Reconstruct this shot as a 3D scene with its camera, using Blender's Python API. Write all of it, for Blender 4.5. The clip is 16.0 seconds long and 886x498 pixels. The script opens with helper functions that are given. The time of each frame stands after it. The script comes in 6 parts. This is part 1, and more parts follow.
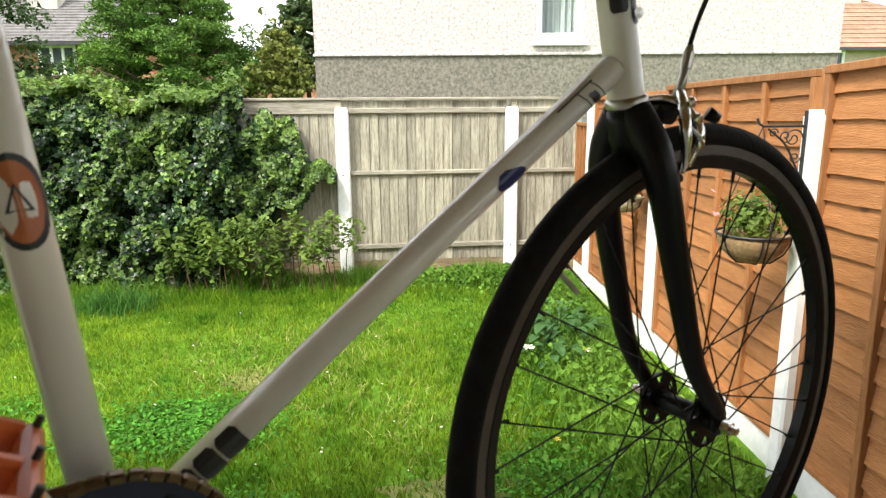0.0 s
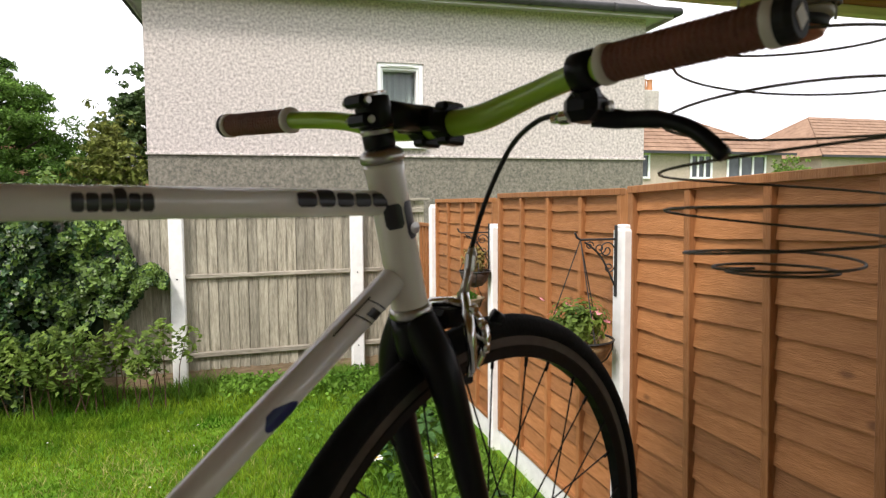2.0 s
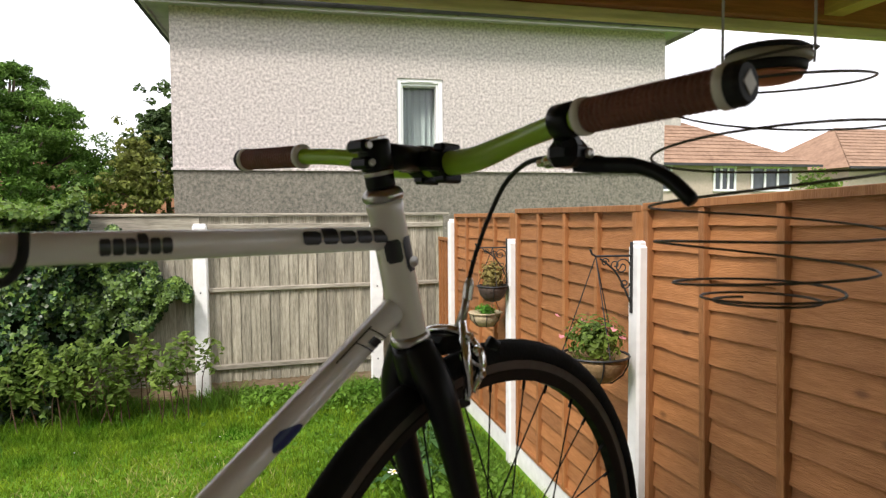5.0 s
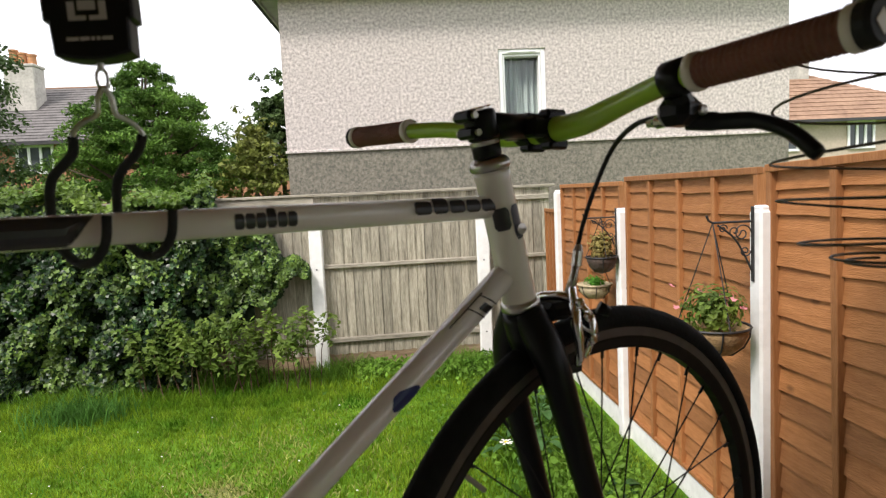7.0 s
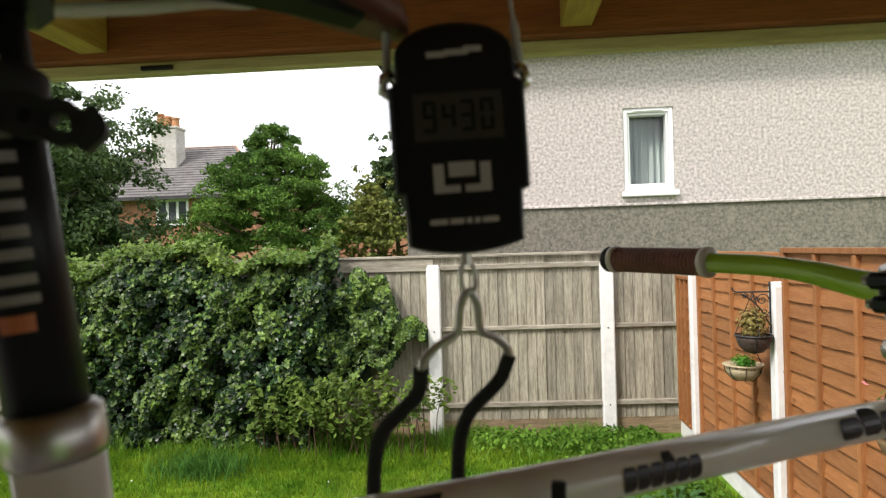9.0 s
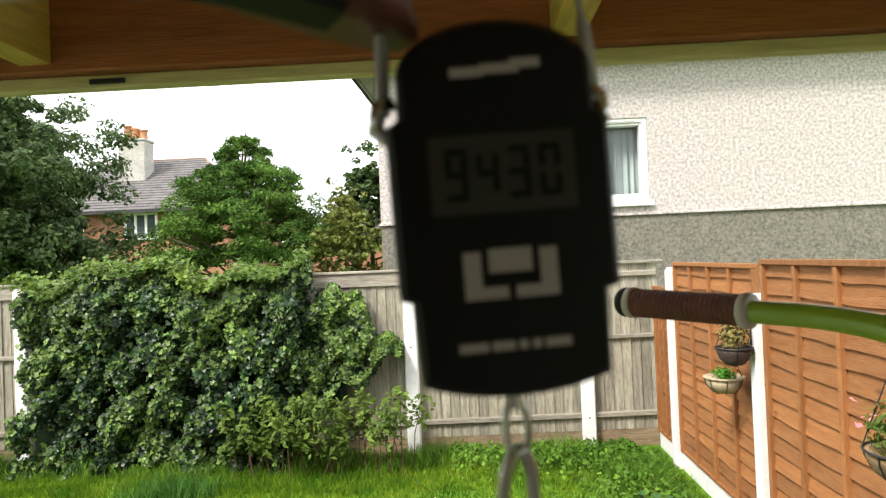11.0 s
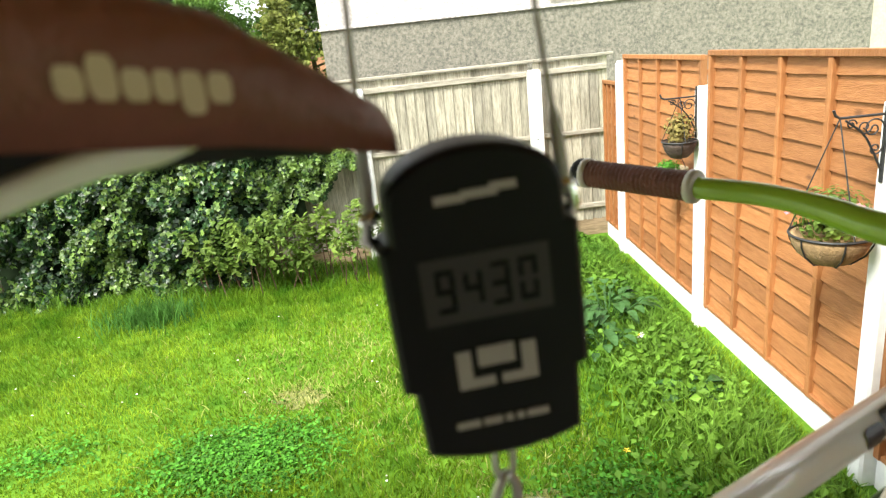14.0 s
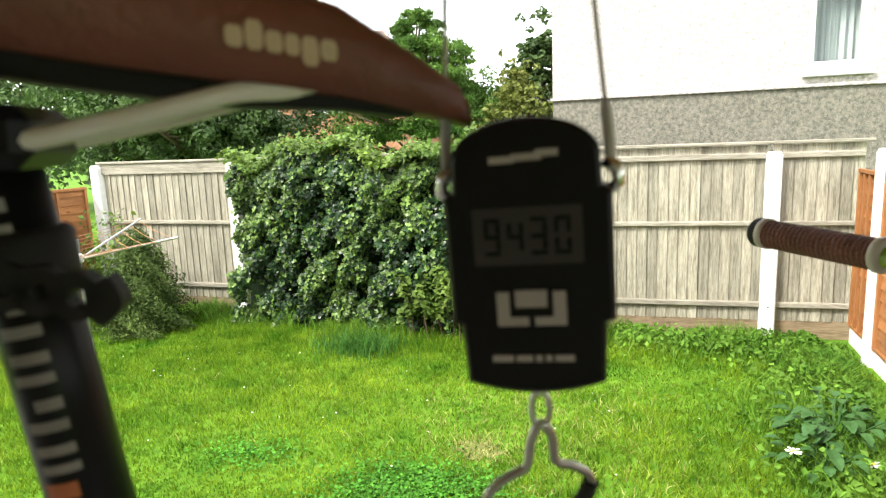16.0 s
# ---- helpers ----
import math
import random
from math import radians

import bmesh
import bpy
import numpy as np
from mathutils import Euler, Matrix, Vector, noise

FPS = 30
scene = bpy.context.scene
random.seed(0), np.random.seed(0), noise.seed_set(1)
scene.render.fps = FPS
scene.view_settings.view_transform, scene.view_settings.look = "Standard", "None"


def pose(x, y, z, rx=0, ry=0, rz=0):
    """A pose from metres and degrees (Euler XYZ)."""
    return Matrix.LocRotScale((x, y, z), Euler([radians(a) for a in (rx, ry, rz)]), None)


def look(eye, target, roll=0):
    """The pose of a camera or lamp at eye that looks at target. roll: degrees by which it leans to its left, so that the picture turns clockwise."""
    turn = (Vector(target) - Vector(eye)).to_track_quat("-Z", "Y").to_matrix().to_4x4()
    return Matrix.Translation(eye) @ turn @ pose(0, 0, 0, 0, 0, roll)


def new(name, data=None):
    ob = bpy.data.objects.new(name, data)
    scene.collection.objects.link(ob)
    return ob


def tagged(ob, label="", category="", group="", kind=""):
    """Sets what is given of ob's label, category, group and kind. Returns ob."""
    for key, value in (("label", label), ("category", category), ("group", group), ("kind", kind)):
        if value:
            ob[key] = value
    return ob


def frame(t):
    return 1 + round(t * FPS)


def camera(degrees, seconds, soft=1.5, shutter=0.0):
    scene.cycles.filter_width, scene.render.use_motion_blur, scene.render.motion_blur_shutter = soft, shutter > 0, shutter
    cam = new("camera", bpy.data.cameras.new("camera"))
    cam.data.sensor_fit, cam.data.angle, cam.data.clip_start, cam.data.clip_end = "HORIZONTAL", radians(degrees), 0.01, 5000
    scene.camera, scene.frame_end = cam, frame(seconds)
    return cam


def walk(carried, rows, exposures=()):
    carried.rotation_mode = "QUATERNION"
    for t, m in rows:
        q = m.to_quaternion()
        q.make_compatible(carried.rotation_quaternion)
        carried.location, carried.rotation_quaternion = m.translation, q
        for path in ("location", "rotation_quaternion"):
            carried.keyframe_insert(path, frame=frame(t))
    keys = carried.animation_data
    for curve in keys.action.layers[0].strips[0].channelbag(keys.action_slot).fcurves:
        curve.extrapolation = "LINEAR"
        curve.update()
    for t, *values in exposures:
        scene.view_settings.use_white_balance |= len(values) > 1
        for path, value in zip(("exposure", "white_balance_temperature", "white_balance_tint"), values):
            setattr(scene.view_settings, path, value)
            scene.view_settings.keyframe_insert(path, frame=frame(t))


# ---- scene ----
cam = camera(69.38, 16.0, soft=1.25)
# a small phone lens focused on the garden
cam.data.dof.use_dof = True
cam.data.dof.focus_distance = 5.0
cam.data.dof.aperture_fstop = 12.0
PATH = [
    (0, pose(0.220, 0.483, 1.853, 78.04, 0.42, -2.35)),
    (0.5, pose(0.261, 0.525, 1.902, 81.62, 1.43, -6.94)),
    (1, pose(0.280, 0.535, 1.940, 84.61, 0.47, -11.28)),
    (1.5, pose(0.286, 0.528, 1.954, 85.73, 0.10, -13.68)),
    (2, pose(0.296, 0.524, 1.970, 85.88, 0.32, -15.56)),
    (2.5, pose(0.299, 0.510, 1.978, 87.00, -0.06, -15.67)),
    (3, pose(0.299, 0.498, 1.985, 87.56, -0.39, -15.71)),
    (3.5, pose(0.301, 0.490, 1.992, 87.54, -0.23, -15.51)),
    (4, pose(0.304, 0.483, 1.995, 87.39, -0.09, -14.90)),
    (4.2, pose(0.305, 0.481, 1.995, 87.27, -0.03, -14.57)),
    (6.3, pose(0.317, 0.462, 1.986, 86.19, 0.90, -11.55)),
    (6.5, pose(0.318, 0.459, 1.985, 85.84, 0.97, -10.55)),
    (7, pose(0.304, 0.464, 1.988, 84.92, 2.62, -4.35)),
    (7.5, pose(0.216, 0.522, 2.002, 86.16, 1.85, -1.89)),
    (8, pose(0.170, 0.571, 2.026, 86.06, 2.52, -0.97)),
    (8.5, pose(0.130, 0.627, 2.065, 88.05, 2.76, 3.94)),
    (9, pose(0.115, 0.657, 2.092, 90.04, 1.60, 4.84)),
    (9.2, pose(0.111, 0.664, 2.098, 90.89, 1.55, 5.29)),
    (11.3, pose(0.087, 0.774, 2.134, 90.84, 2.54, 1.25)),
    (11.5, pose(0.085, 0.778, 2.140, 88.93, 2.74, 0.47)),
    (12, pose(0.089, 0.782, 2.164, 78.34, 3.23, 0.29)),
    (12.5, pose(0.087, 0.766, 2.193, 74.80, 4.81, -0.11)),
    (13, pose(0.081, 0.759, 2.205, 73.79, 4.87, -1.12)),
    (13.5, pose(0.084, 0.758, 2.212, 73.10, 5.65, -2.13)),
    (14, pose(0.087, 0.756, 2.215, 72.80, 5.78, -2.19)),
    (14.5, pose(0.085, 0.744, 2.215, 73.06, 5.16, -1.33)),
    (15, pose(0.101, 0.721, 2.208, 77.07, 4.62, 5.74)),
    (15.5, pose(0.124, 0.733, 2.187, 79.33, 2.68, 13.24)),
    (16, pose(0.141, 0.711, 2.184, 80.14, 2.16, 17.83)),
]
EXPOSURES = [(0, 0.88, 6500, 8), (0.6, 0.66, 6500, 11), (1.2, 0.24, 6500, 15), (4.2, 0.2, 6500, 15), (8.0, 0.2, 6500, 14), (9.2, 0.2, 6500, 13), (11.3, 0.62, 6500, 11),
             (11.7, 0.74, 6500, 10), (12.3, 1.27, 6500, 8), (14.5, 1.29, 6500, 6), (16, 1.14, 6500, 7)]
walk(cam, PATH, EXPOSURES)

# ---- light ----
SUN_DIR = Vector((-0.55, -0.62, 0.95)).normalized()
world = bpy.data.worlds.new("sky")
scene.world = world
world.use_nodes = True
wn, wl = world.node_tree.nodes, world.node_tree.links
wn.clear()
w_out = wn.new("ShaderNodeOutputWorld")
w_bg = wn.new("ShaderNodeBackground")
w_sky = wn.new("ShaderNodeTexSky")
w_sky.sky_type = "NISHITA"
w_sky.sun_disc = False
w_sky.sun_elevation = math.asin(SUN_DIR.z)
w_sky.sun_rotation = math.atan2(SUN_DIR.x, SUN_DIR.y)
w_sky.dust_density = 2.0
w_co = wn.new("ShaderNodeTexCoord")
w_map = wn.new("ShaderNodeMapping")
w_map.inputs["Scale"].default_value = (1.6, 1.6, 4.0)
w_map.inputs["Location"].default_value = (0.35, 0.2, 0.1)
w_noise = wn.new("ShaderNodeTexNoise")
w_noise.inputs["Scale"].default_value = 2.2
w_noise.inputs["Detail"].default_value = 6.0
w_noise.inputs["Roughness"].default_value = 0.55
w_ramp = wn.new("ShaderNodeValToRGB")
w_ramp.color_ramp.elements[0].position = 0.33
w_ramp.color_ramp.elements[1].position = 0.49
w_ramp.color_ramp.elements[0].color = (0.58, 0.58, 0.58, 1)
w_mix = wn.new("ShaderNodeMix")
w_mix.data_type = "RGBA"
w_mix.inputs[7].default_value = (15.0, 15.3, 15.7, 1)
wl.new(w_co.outputs["Generated"], w_map.inputs["Vector"])
wl.new(w_map.outputs[0], w_noise.inputs["Vector"])
wl.new(w_noise.outputs["Fac"], w_ramp.inputs["Fac"])
wl.new(w_ramp.outputs["Color"], w_mix.inputs[0])
wl.new(w_sky.outputs[0], w_mix.inputs[6])
wl.new(w_mix.outputs[2], w_bg.inputs["Color"])
w_bg.inputs["Strength"].default_value = 0.1
wl.new(w_bg.outputs[0], w_out.inputs["Surface"])

sun_data = bpy.data.lights.new("sun", "SUN")
sun_data.energy, sun_data.angle, sun_data.color = 3.3, radians(12), (1.0, 0.95, 0.87)
sun = new("sun", sun_data)
sun.matrix_world = look(SUN_DIR * 40, (0, 0, 0))


# ---- materials ----
def mat(name, color, rough=0.6, metal=0.0, var=0.12, scale=12.0, bump=0.0, bscale=60.0, color2=None, per_object=0.0, coat=0.0,
        stretch=(1, 1, 1), translucent=0.0, detail=5.0, spec=0.5, island=0.0, knots=False):
    """Principled surface whose colour varies at two scales, with fine relief."""
    m = bpy.data.materials.new(name)
    m.use_nodes = True
    n, l = m.node_tree.nodes, m.node_tree.links
    b = n["Principled BSDF"]
    b.inputs["Roughness"].default_value, b.inputs["Metallic"].default_value = rough, metal
    b.inputs["Specular IOR Level"].default_value = spec
    if coat:
        b.inputs["Coat Weight"].default_value, b.inputs["Coat Roughness"].default_value = coat, 0.08
    co = n.new("ShaderNodeTexCoord")
    mp = n.new("ShaderNodeMapping")
    mp.inputs["Scale"].default_value = stretch
    l.new(co.outputs["Object"], mp.inputs["Vector"])
    big, small = n.new("ShaderNodeTexNoise"), n.new("ShaderNodeTexNoise")
    big.inputs["Scale"].default_value, big.inputs["Detail"].default_value = scale * 0.22, 3.0
    small.inputs["Scale"].default_value, small.inputs["Detail"].default_value = scale, detail
    l.new(mp.outputs[0], big.inputs["Vector"])
    l.new(mp.outputs[0], small.inputs["Vector"])
    add = n.new("ShaderNodeMath")
    add.operation = "ADD"
    l.new(big.outputs["Fac"], add.inputs[0])
    l.new(small.outputs["Fac"], add.inputs[1])
    rng = n.new("ShaderNodeMapRange")
    rng.inputs["From Min"].default_value, rng.inputs["From Max"].default_value = 0.7, 1.3
    l.new(add.outputs[0], rng.inputs["Value"])
    mix = n.new("ShaderNodeMix")
    mix.data_type = "RGBA"
    c = Vector(color)
    lo = c * (1 - var)
    hi = Vector(color2) if color2 else c * (1 + var)
    mix.inputs[6].default_value, mix.inputs[7].default_value = (*lo, 1), (*hi, 1)
    l.new(rng.outputs[0], mix.inputs[0])
    out = mix.outputs[2]
    if knots:
        # scattered dark knots, drawn out along the grain
        km, kv, kr, kx = n.new("ShaderNodeMapping"), n.new("ShaderNodeTexVoronoi"), n.new("ShaderNodeMapRange"), n.new("ShaderNodeMix")
        km.inputs["Scale"].default_value = (1, 2.2, 4.5)
        kv.inputs["Scale"].default_value = 1.3
        l.new(co.outputs["Object"], km.inputs["Vector"])
        l.new(km.outputs[0], kv.inputs["Vector"])
        kr.inputs["From Min"].default_value, kr.inputs["From Max"].default_value = 0.05, 0.12
        kr.inputs["To Min"].default_value, kr.inputs["To Max"].default_value = 0.75, 0.0
        l.new(kv.outputs["Distance"], kr.inputs["Value"])
        kx.data_type = "RGBA"
        kx.inputs[7].default_value = (*(c * 0.35), 1)
        l.new(kr.outputs[0], kx.inputs[0])
        l.new(out, kx.inputs[6])
        out = kx.outputs[2]
    for amount, src in ((per_object, "Object"), (island, "Island")):
        if amount:
            hsv = n.new("ShaderNodeHueSaturation")
            if src == "Object":
                rnd = n.new("ShaderNodeObjectInfo").outputs["Random"]
            else:
                rnd = n.new("ShaderNodeNewGeometry").outputs["Random Per Island"]
            r2 = n.new("ShaderNodeMapRange")
            r2.inputs["To Min"].default_value, r2.inputs["To Max"].default_value = 1 - amount, 1 + amount
            l.new(rnd, r2.inputs["Value"])
            l.new(r2.outputs[0], hsv.inputs["Value"])
            l.new(out, hsv.inputs["Color"])
            out = hsv.outputs["Color"]
    l.new(out, b.inputs["Base Color"])
    if bump:
        bn, bt = n.new("ShaderNodeBump"), n.new("ShaderNodeTexNoise")
        bt.inputs["Scale"].default_value, bt.inputs["Detail"].default_value = bscale, 6.0
        bn.inputs["Strength"].default_value, bn.inputs["Distance"].default_value = bump, 0.01
        l.new(mp.outputs[0], bt.inputs["Vector"])
        l.new(bt.outputs["Fac"], bn.inputs["Height"])
        l.new(bn.outputs[0], b.inputs["Normal"])
    if translucent:
        tr, ms = n.new("ShaderNodeBsdfTranslucent"), n.new("ShaderNodeMixShader")
        ms.inputs[0].default_value = translucent
        l.new(out, tr.inputs["Color"])
        l.new(b.outputs[0], ms.inputs[1])
        l.new(tr.outputs[0], ms.inputs[2])
        l.new(ms.outputs[0], n["Material Output"].inputs["Surface"])
    return m


M_LAWN = mat("lawn_soil", (0.062, 0.175, 0.010), 0.9, scale=9, var=0.35, color2=(0.14, 0.26, 0.022), bump=0.6, bscale=40, spec=0.1)
M_BLADE = mat("grass_blades", (0.072, 0.225, 0.009), 0.7, scale=3.0, var=0.35, color2=(0.285, 0.40, 0.030), translucent=0.45, island=0.45, spec=0.1)
M_STRAW = mat("straw_grass", (0.30, 0.35, 0.07), 0.75, scale=4, var=0.3, color2=(0.46, 0.44, 0.16), translucent=0.3, island=0.35, spec=0.1)
M_TALL = mat("long_grass", (0.075, 0.20, 0.02), 0.5, scale=4, var=0.3, color2=(0.19, 0.34, 0.045), translucent=0.35, island=0.4, spec=0.12)
M_CLOVER = mat("clover_leaves", (0.085, 0.26, 0.026), 0.55, scale=10, var=0.3, translucent=0.3, island=0.45, spec=0.15)
M_IVY = mat("ivy_leaves", (0.068, 0.15, 0.028), 0.4, scale=7, var=0.5, color2=(0.18, 0.28, 0.055), translucent=0.18, island=0.5, spec=0.35)
M_IVY_DARKER = mat("darker_ivy_leaves", (0.013, 0.042, 0.012), 0.38, scale=7, var=0.5, color2=(0.034, 0.085, 0.022), translucent=0.08, island=0.6, spec=0.4)
M_IVY_GAP_SHADE = mat("ivy_gap_shade", (0.012, 0.022, 0.009), 0.9, scale=8, var=0.4, spec=0.1)
M_DOCK = mat("dock_leaves", (0.045, 0.13, 0.022), 0.5, scale=14, var=0.4, color2=(0.075, 0.18, 0.05), translucent=0.2, island=0.3, spec=0.25, bump=0.4, bscale=60)
M_TUFT = mat("tall_grass_tuft", (0.062, 0.165, 0.022), 0.6, scale=6, var=0.3, color2=(0.10, 0.24, 0.045), translucent=0.3, island=0.4, spec=0.12)
M_BARE = mat("dry_bare_earth", (0.15, 0.18, 0.05), 0.95, scale=22, var=0.35, color2=(0.25, 0.25, 0.09), bump=0.6, bscale=60, spec=0.05)
M_SHRUB = mat("shrub_leaves", (0.09, 0.19, 0.025), 0.5, scale=5, var=0.35, color2=(0.19, 0.28, 0.045), translucent=0.3, island=0.4, spec=0.3)
M_SHRUB_LEAF = mat("yellow_green_shrub_leaves", (0.095, 0.19, 0.025), 0.55, scale=4, var=0.35, color2=(0.20, 0.28, 0.05), translucent=0.35, island=0.4, spec=0.25)
M_STEM = mat("reddish_bare_stems", (0.11, 0.06, 0.038), 0.8, scale=30, var=0.3)
M_CONIFER = mat("conifer_foliage", (0.052, 0.14, 0.024), 0.6, scale=3, var=0.4, color2=(0.15, 0.27, 0.042), translucent=0.2, island=0.45, spec=0.2)
M_SPRUCE = mat("spruce_needles", (0.055, 0.105, 0.026), 0.65, scale=4, var=0.45, color2=(0.125, 0.18, 0.045), translucent=0.15, island=0.45, spec=0.15)
M_TREE = mat("tree_leaves", (0.055, 0.11, 0.034), 0.55, scale=3, var=0.4, color2=(0.12, 0.185, 0.055), translucent=0.25, island=0.45, spec=0.25)
M_AUTUMN = mat("yellowing_leaves", (0.14, 0.205, 0.04), 0.55, scale=3, var=0.35, color2=(0.25, 0.26, 0.06), translucent=0.35, island=0.45, spec=0.25)
M_BARK = mat("bark", (0.10, 0.075, 0.05), 0.9, scale=25, var=0.4, bump=0.6, bscale=40)
M_TIMBER = mat("orange_stained_timber", (0.325, 0.122, 0.032), 0.65, scale=14, var=0.22, color2=(0.375, 0.162, 0.055), bump=0.4, bscale=30, stretch=(9, 9, 1), per_object=0.16)
M_TIMBER_H = mat("orange_stained_boards", (0.315, 0.122, 0.034), 0.7, scale=12, var=0.16, color2=(0.385, 0.165, 0.055), bump=0.5, bscale=30, stretch=(1, 1, 9), per_object=0.22, knots=True)
M_GREYWOOD = mat("weathered_grey_timber", (0.275, 0.247, 0.18), 0.85, scale=16, var=0.38, color2=(0.45, 0.415, 0.325), bump=0.5, bscale=30, stretch=(9, 9, 0.8), per_object=0.24)
M_BASEBOARD = mat("brown_base_board", (0.22, 0.15, 0.085), 0.85, scale=12, var=0.35, color2=(0.33, 0.24, 0.15), bump=0.5, bscale=30, stretch=(0.8, 9, 9), per_object=0.12)
M_GREYRAIL = mat("weathered_grey_rails", (0.29, 0.26, 0.20), 0.85, scale=12, var=0.35, color2=(0.45, 0.41, 0.33), bump=0.5, bscale=30, stretch=(0.8, 9, 9), per_object=0.12)
M_WHITE_POST = mat("white_painted_concrete", (0.80, 0.80, 0.78), 0.75, scale=14, var=0.10, bump=0.25, bscale=45, per_object=0.03)
M_RENDER = mat("pebbledash_pale", (0.49, 0.435, 0.405), 0.9, scale=125, var=0.50, color2=(0.80, 0.725, 0.69), bump=0.9, bscale=105, detail=2.0)
M_BAND = mat("pebbledash_grey", (0.165, 0.165, 0.13), 0.9, scale=115, var=0.5, color2=(0.28, 0.255, 0.205), bump=1.0, bscale=90, detail=2.0)
M_UPVC = mat("white_plastic", (0.80, 0.81, 0.80), 0.35, scale=6, var=0.05)
M_GUTTER = mat("dark_gutter", (0.05, 0.048, 0.05), 0.55, scale=10, var=0.25, spec=0.25)
M_FASCIA = mat("fascia_board", (0.42, 0.41, 0.38), 0.6, scale=8, var=0.15)
M_SLATE = mat("grey_slates", (0.155, 0.145, 0.14), 0.85, scale=12, var=0.3, per_object=0.06, spec=0.25)
M_ROOF_ORANGE = mat("terracotta_tiles", (0.27, 0.152, 0.092), 0.85, scale=6, var=0.3, color2=(0.33, 0.205, 0.13), bump=0.4, bscale=20)
M_BRICK = mat("red_brick", (0.33, 0.135, 0.07), 0.85, scale=8, var=0.35, color2=(0.42, 0.21, 0.12), bump=0.3, bscale=40)
M_STONE = mat("chimney_stone", (0.42, 0.40, 0.36), 0.85, scale=10, var=0.25)
M_POT = mat("clay_chimney_pot", (0.42, 0.20, 0.09), 0.8, scale=12, var=0.25)
M_CURTAIN = mat("grey_curtain", (0.30, 0.345, 0.325), 0.85, scale=6, var=0.12)
M_DARKROOM = mat("dark_room", (0.10, 0.11, 0.105), 0.9)
M_PATIO = mat("concrete_patio", (0.30, 0.285, 0.26), 0.9, scale=20, var=0.25, bump=0.4, bscale=60)
M_PORCH = mat("brown_stained_porch", (0.38, 0.14, 0.042), 0.6, scale=9, var=0.25, bump=0.3, bscale=25, stretch=(1, 9, 9), per_object=0.08)
M_PORCH_EDGE = mat("pale_timber_edge", (0.74, 0.70, 0.33), 0.6, scale=10, var=0.2, bump=0.2, bscale=30, stretch=(1, 9, 9))
M_RAFTER = mat("yellow_pine_rafter", (0.62, 0.45, 0.11), 0.6, scale=10, var=0.25, stretch=(9, 1, 9), bump=0.2, bscale=30)
M_HOUSEWALL = mat("unseen_house_wall", (0.38, 0.34, 0.30), 0.9, scale=14, var=0.2, bump=0.4)
M_FRAME = mat("cream_frame_paint", (0.72, 0.67, 0.60), 0.3, scale=20, var=0.05, coat=0.5)
M_BLACK = mat("black_paint", (0.009, 0.009, 0.010), 0.34, scale=20, var=0.2, spec=0.15)
M_BLACK_MATT = mat("matt_black", (0.012, 0.0115, 0.0115), 0.6, scale=30, var=0.25, spec=0.25)
M_TYRE = mat("black_rubber", (0.010, 0.0095, 0.0095), 0.8, scale=60, var=0.3, spec=0.1, bump=0.2, bscale=200)
M_RIMTRACK = mat("worn_brake_track", (0.12, 0.11, 0.105), 0.38, metal=0.7, scale=40, var=0.25)
M_CHROME = mat("polished_aluminium", (0.72, 0.71, 0.69), 0.2, metal=1.0, scale=30, var=0.1)
M_STEEL = mat("dull_steel", (0.45, 0.43, 0.40), 0.35, metal=1.0, scale=40, var=0.15)
M_GREEN = mat("lime_green_paint", (0.29, 0.47, 0.035), 0.32, scale=20, var=0.06, coat=0.4)
M_GRIP = mat("brown_leather_grip", (0.150, 0.050, 0.030), 0.6, scale=60, var=0.25, bump=0.5, bscale=300)
M_RING = mat("grip_collar", (0.55, 0.50, 0.42), 0.4, scale=30, var=0.1)
M_NAVY = mat("navy_chainring", (0.015, 0.018, 0.045), 0.3, metal=0.3, scale=20, var=0.2)
M_CHAIN = mat("oily_bronze_chain", (0.13, 0.085, 0.045), 0.45, metal=0.8, scale=60, var=0.4)
M_ORANGE = mat("orange_plastic", (0.62, 0.13, 0.03), 0.4, scale=30, var=0.1)
M_DECAL = mat("black_decal", (0.02, 0.018, 0.022), 0.4, scale=30, var=0.2)
M_BLUE = mat("navy_blue_decal", (0.012, 0.02, 0.11), 0.35, scale=30, var=0.15)
M_BADGE = mat("orange_badge", (0.48, 0.14, 0.05), 0.4, scale=30, var=0.15)
M_SADDLE = mat("brown_saddle_leather", (0.150, 0.045, 0.027), 0.5, scale=30, var=0.25, bump=0.2, bscale=200)
M_LETTER = mat("tan_lettering", (0.52, 0.39, 0.25), 0.6, scale=30, var=0.1)
M_SCALE = mat("black_scale_plastic", (0.006, 0.0055, 0.006), 0.45, scale=30, var=0.2, spec=0.2)
M_LCD = mat("grey_display", (0.045, 0.043, 0.040), 0.25, scale=10, var=0.1, spec=0.3)
M_DIGIT = mat("display_digits", (0.005, 0.005, 0.005), 0.5, spec=0.1)
M_POSTPRINT = mat("worn_post_lettering", (0.22, 0.20, 0.18), 0.55, scale=40, var=0.3)
M_PRINT = mat("pale_print", (0.40, 0.355, 0.33), 0.5, scale=30, var=0.1)
M_CORD = mat("grey_cord", (0.46, 0.44, 0.41), 0.85, scale=80, var=0.2)
M_FOAM = mat("black_foam_sleeve", (0.012, 0.012, 0.012), 0.9, scale=80, var=0.3, bump=0.3, bscale=200)
M_IRON = mat("black_iron", (0.02, 0.02, 0.02), 0.55, scale=40, var=0.3)
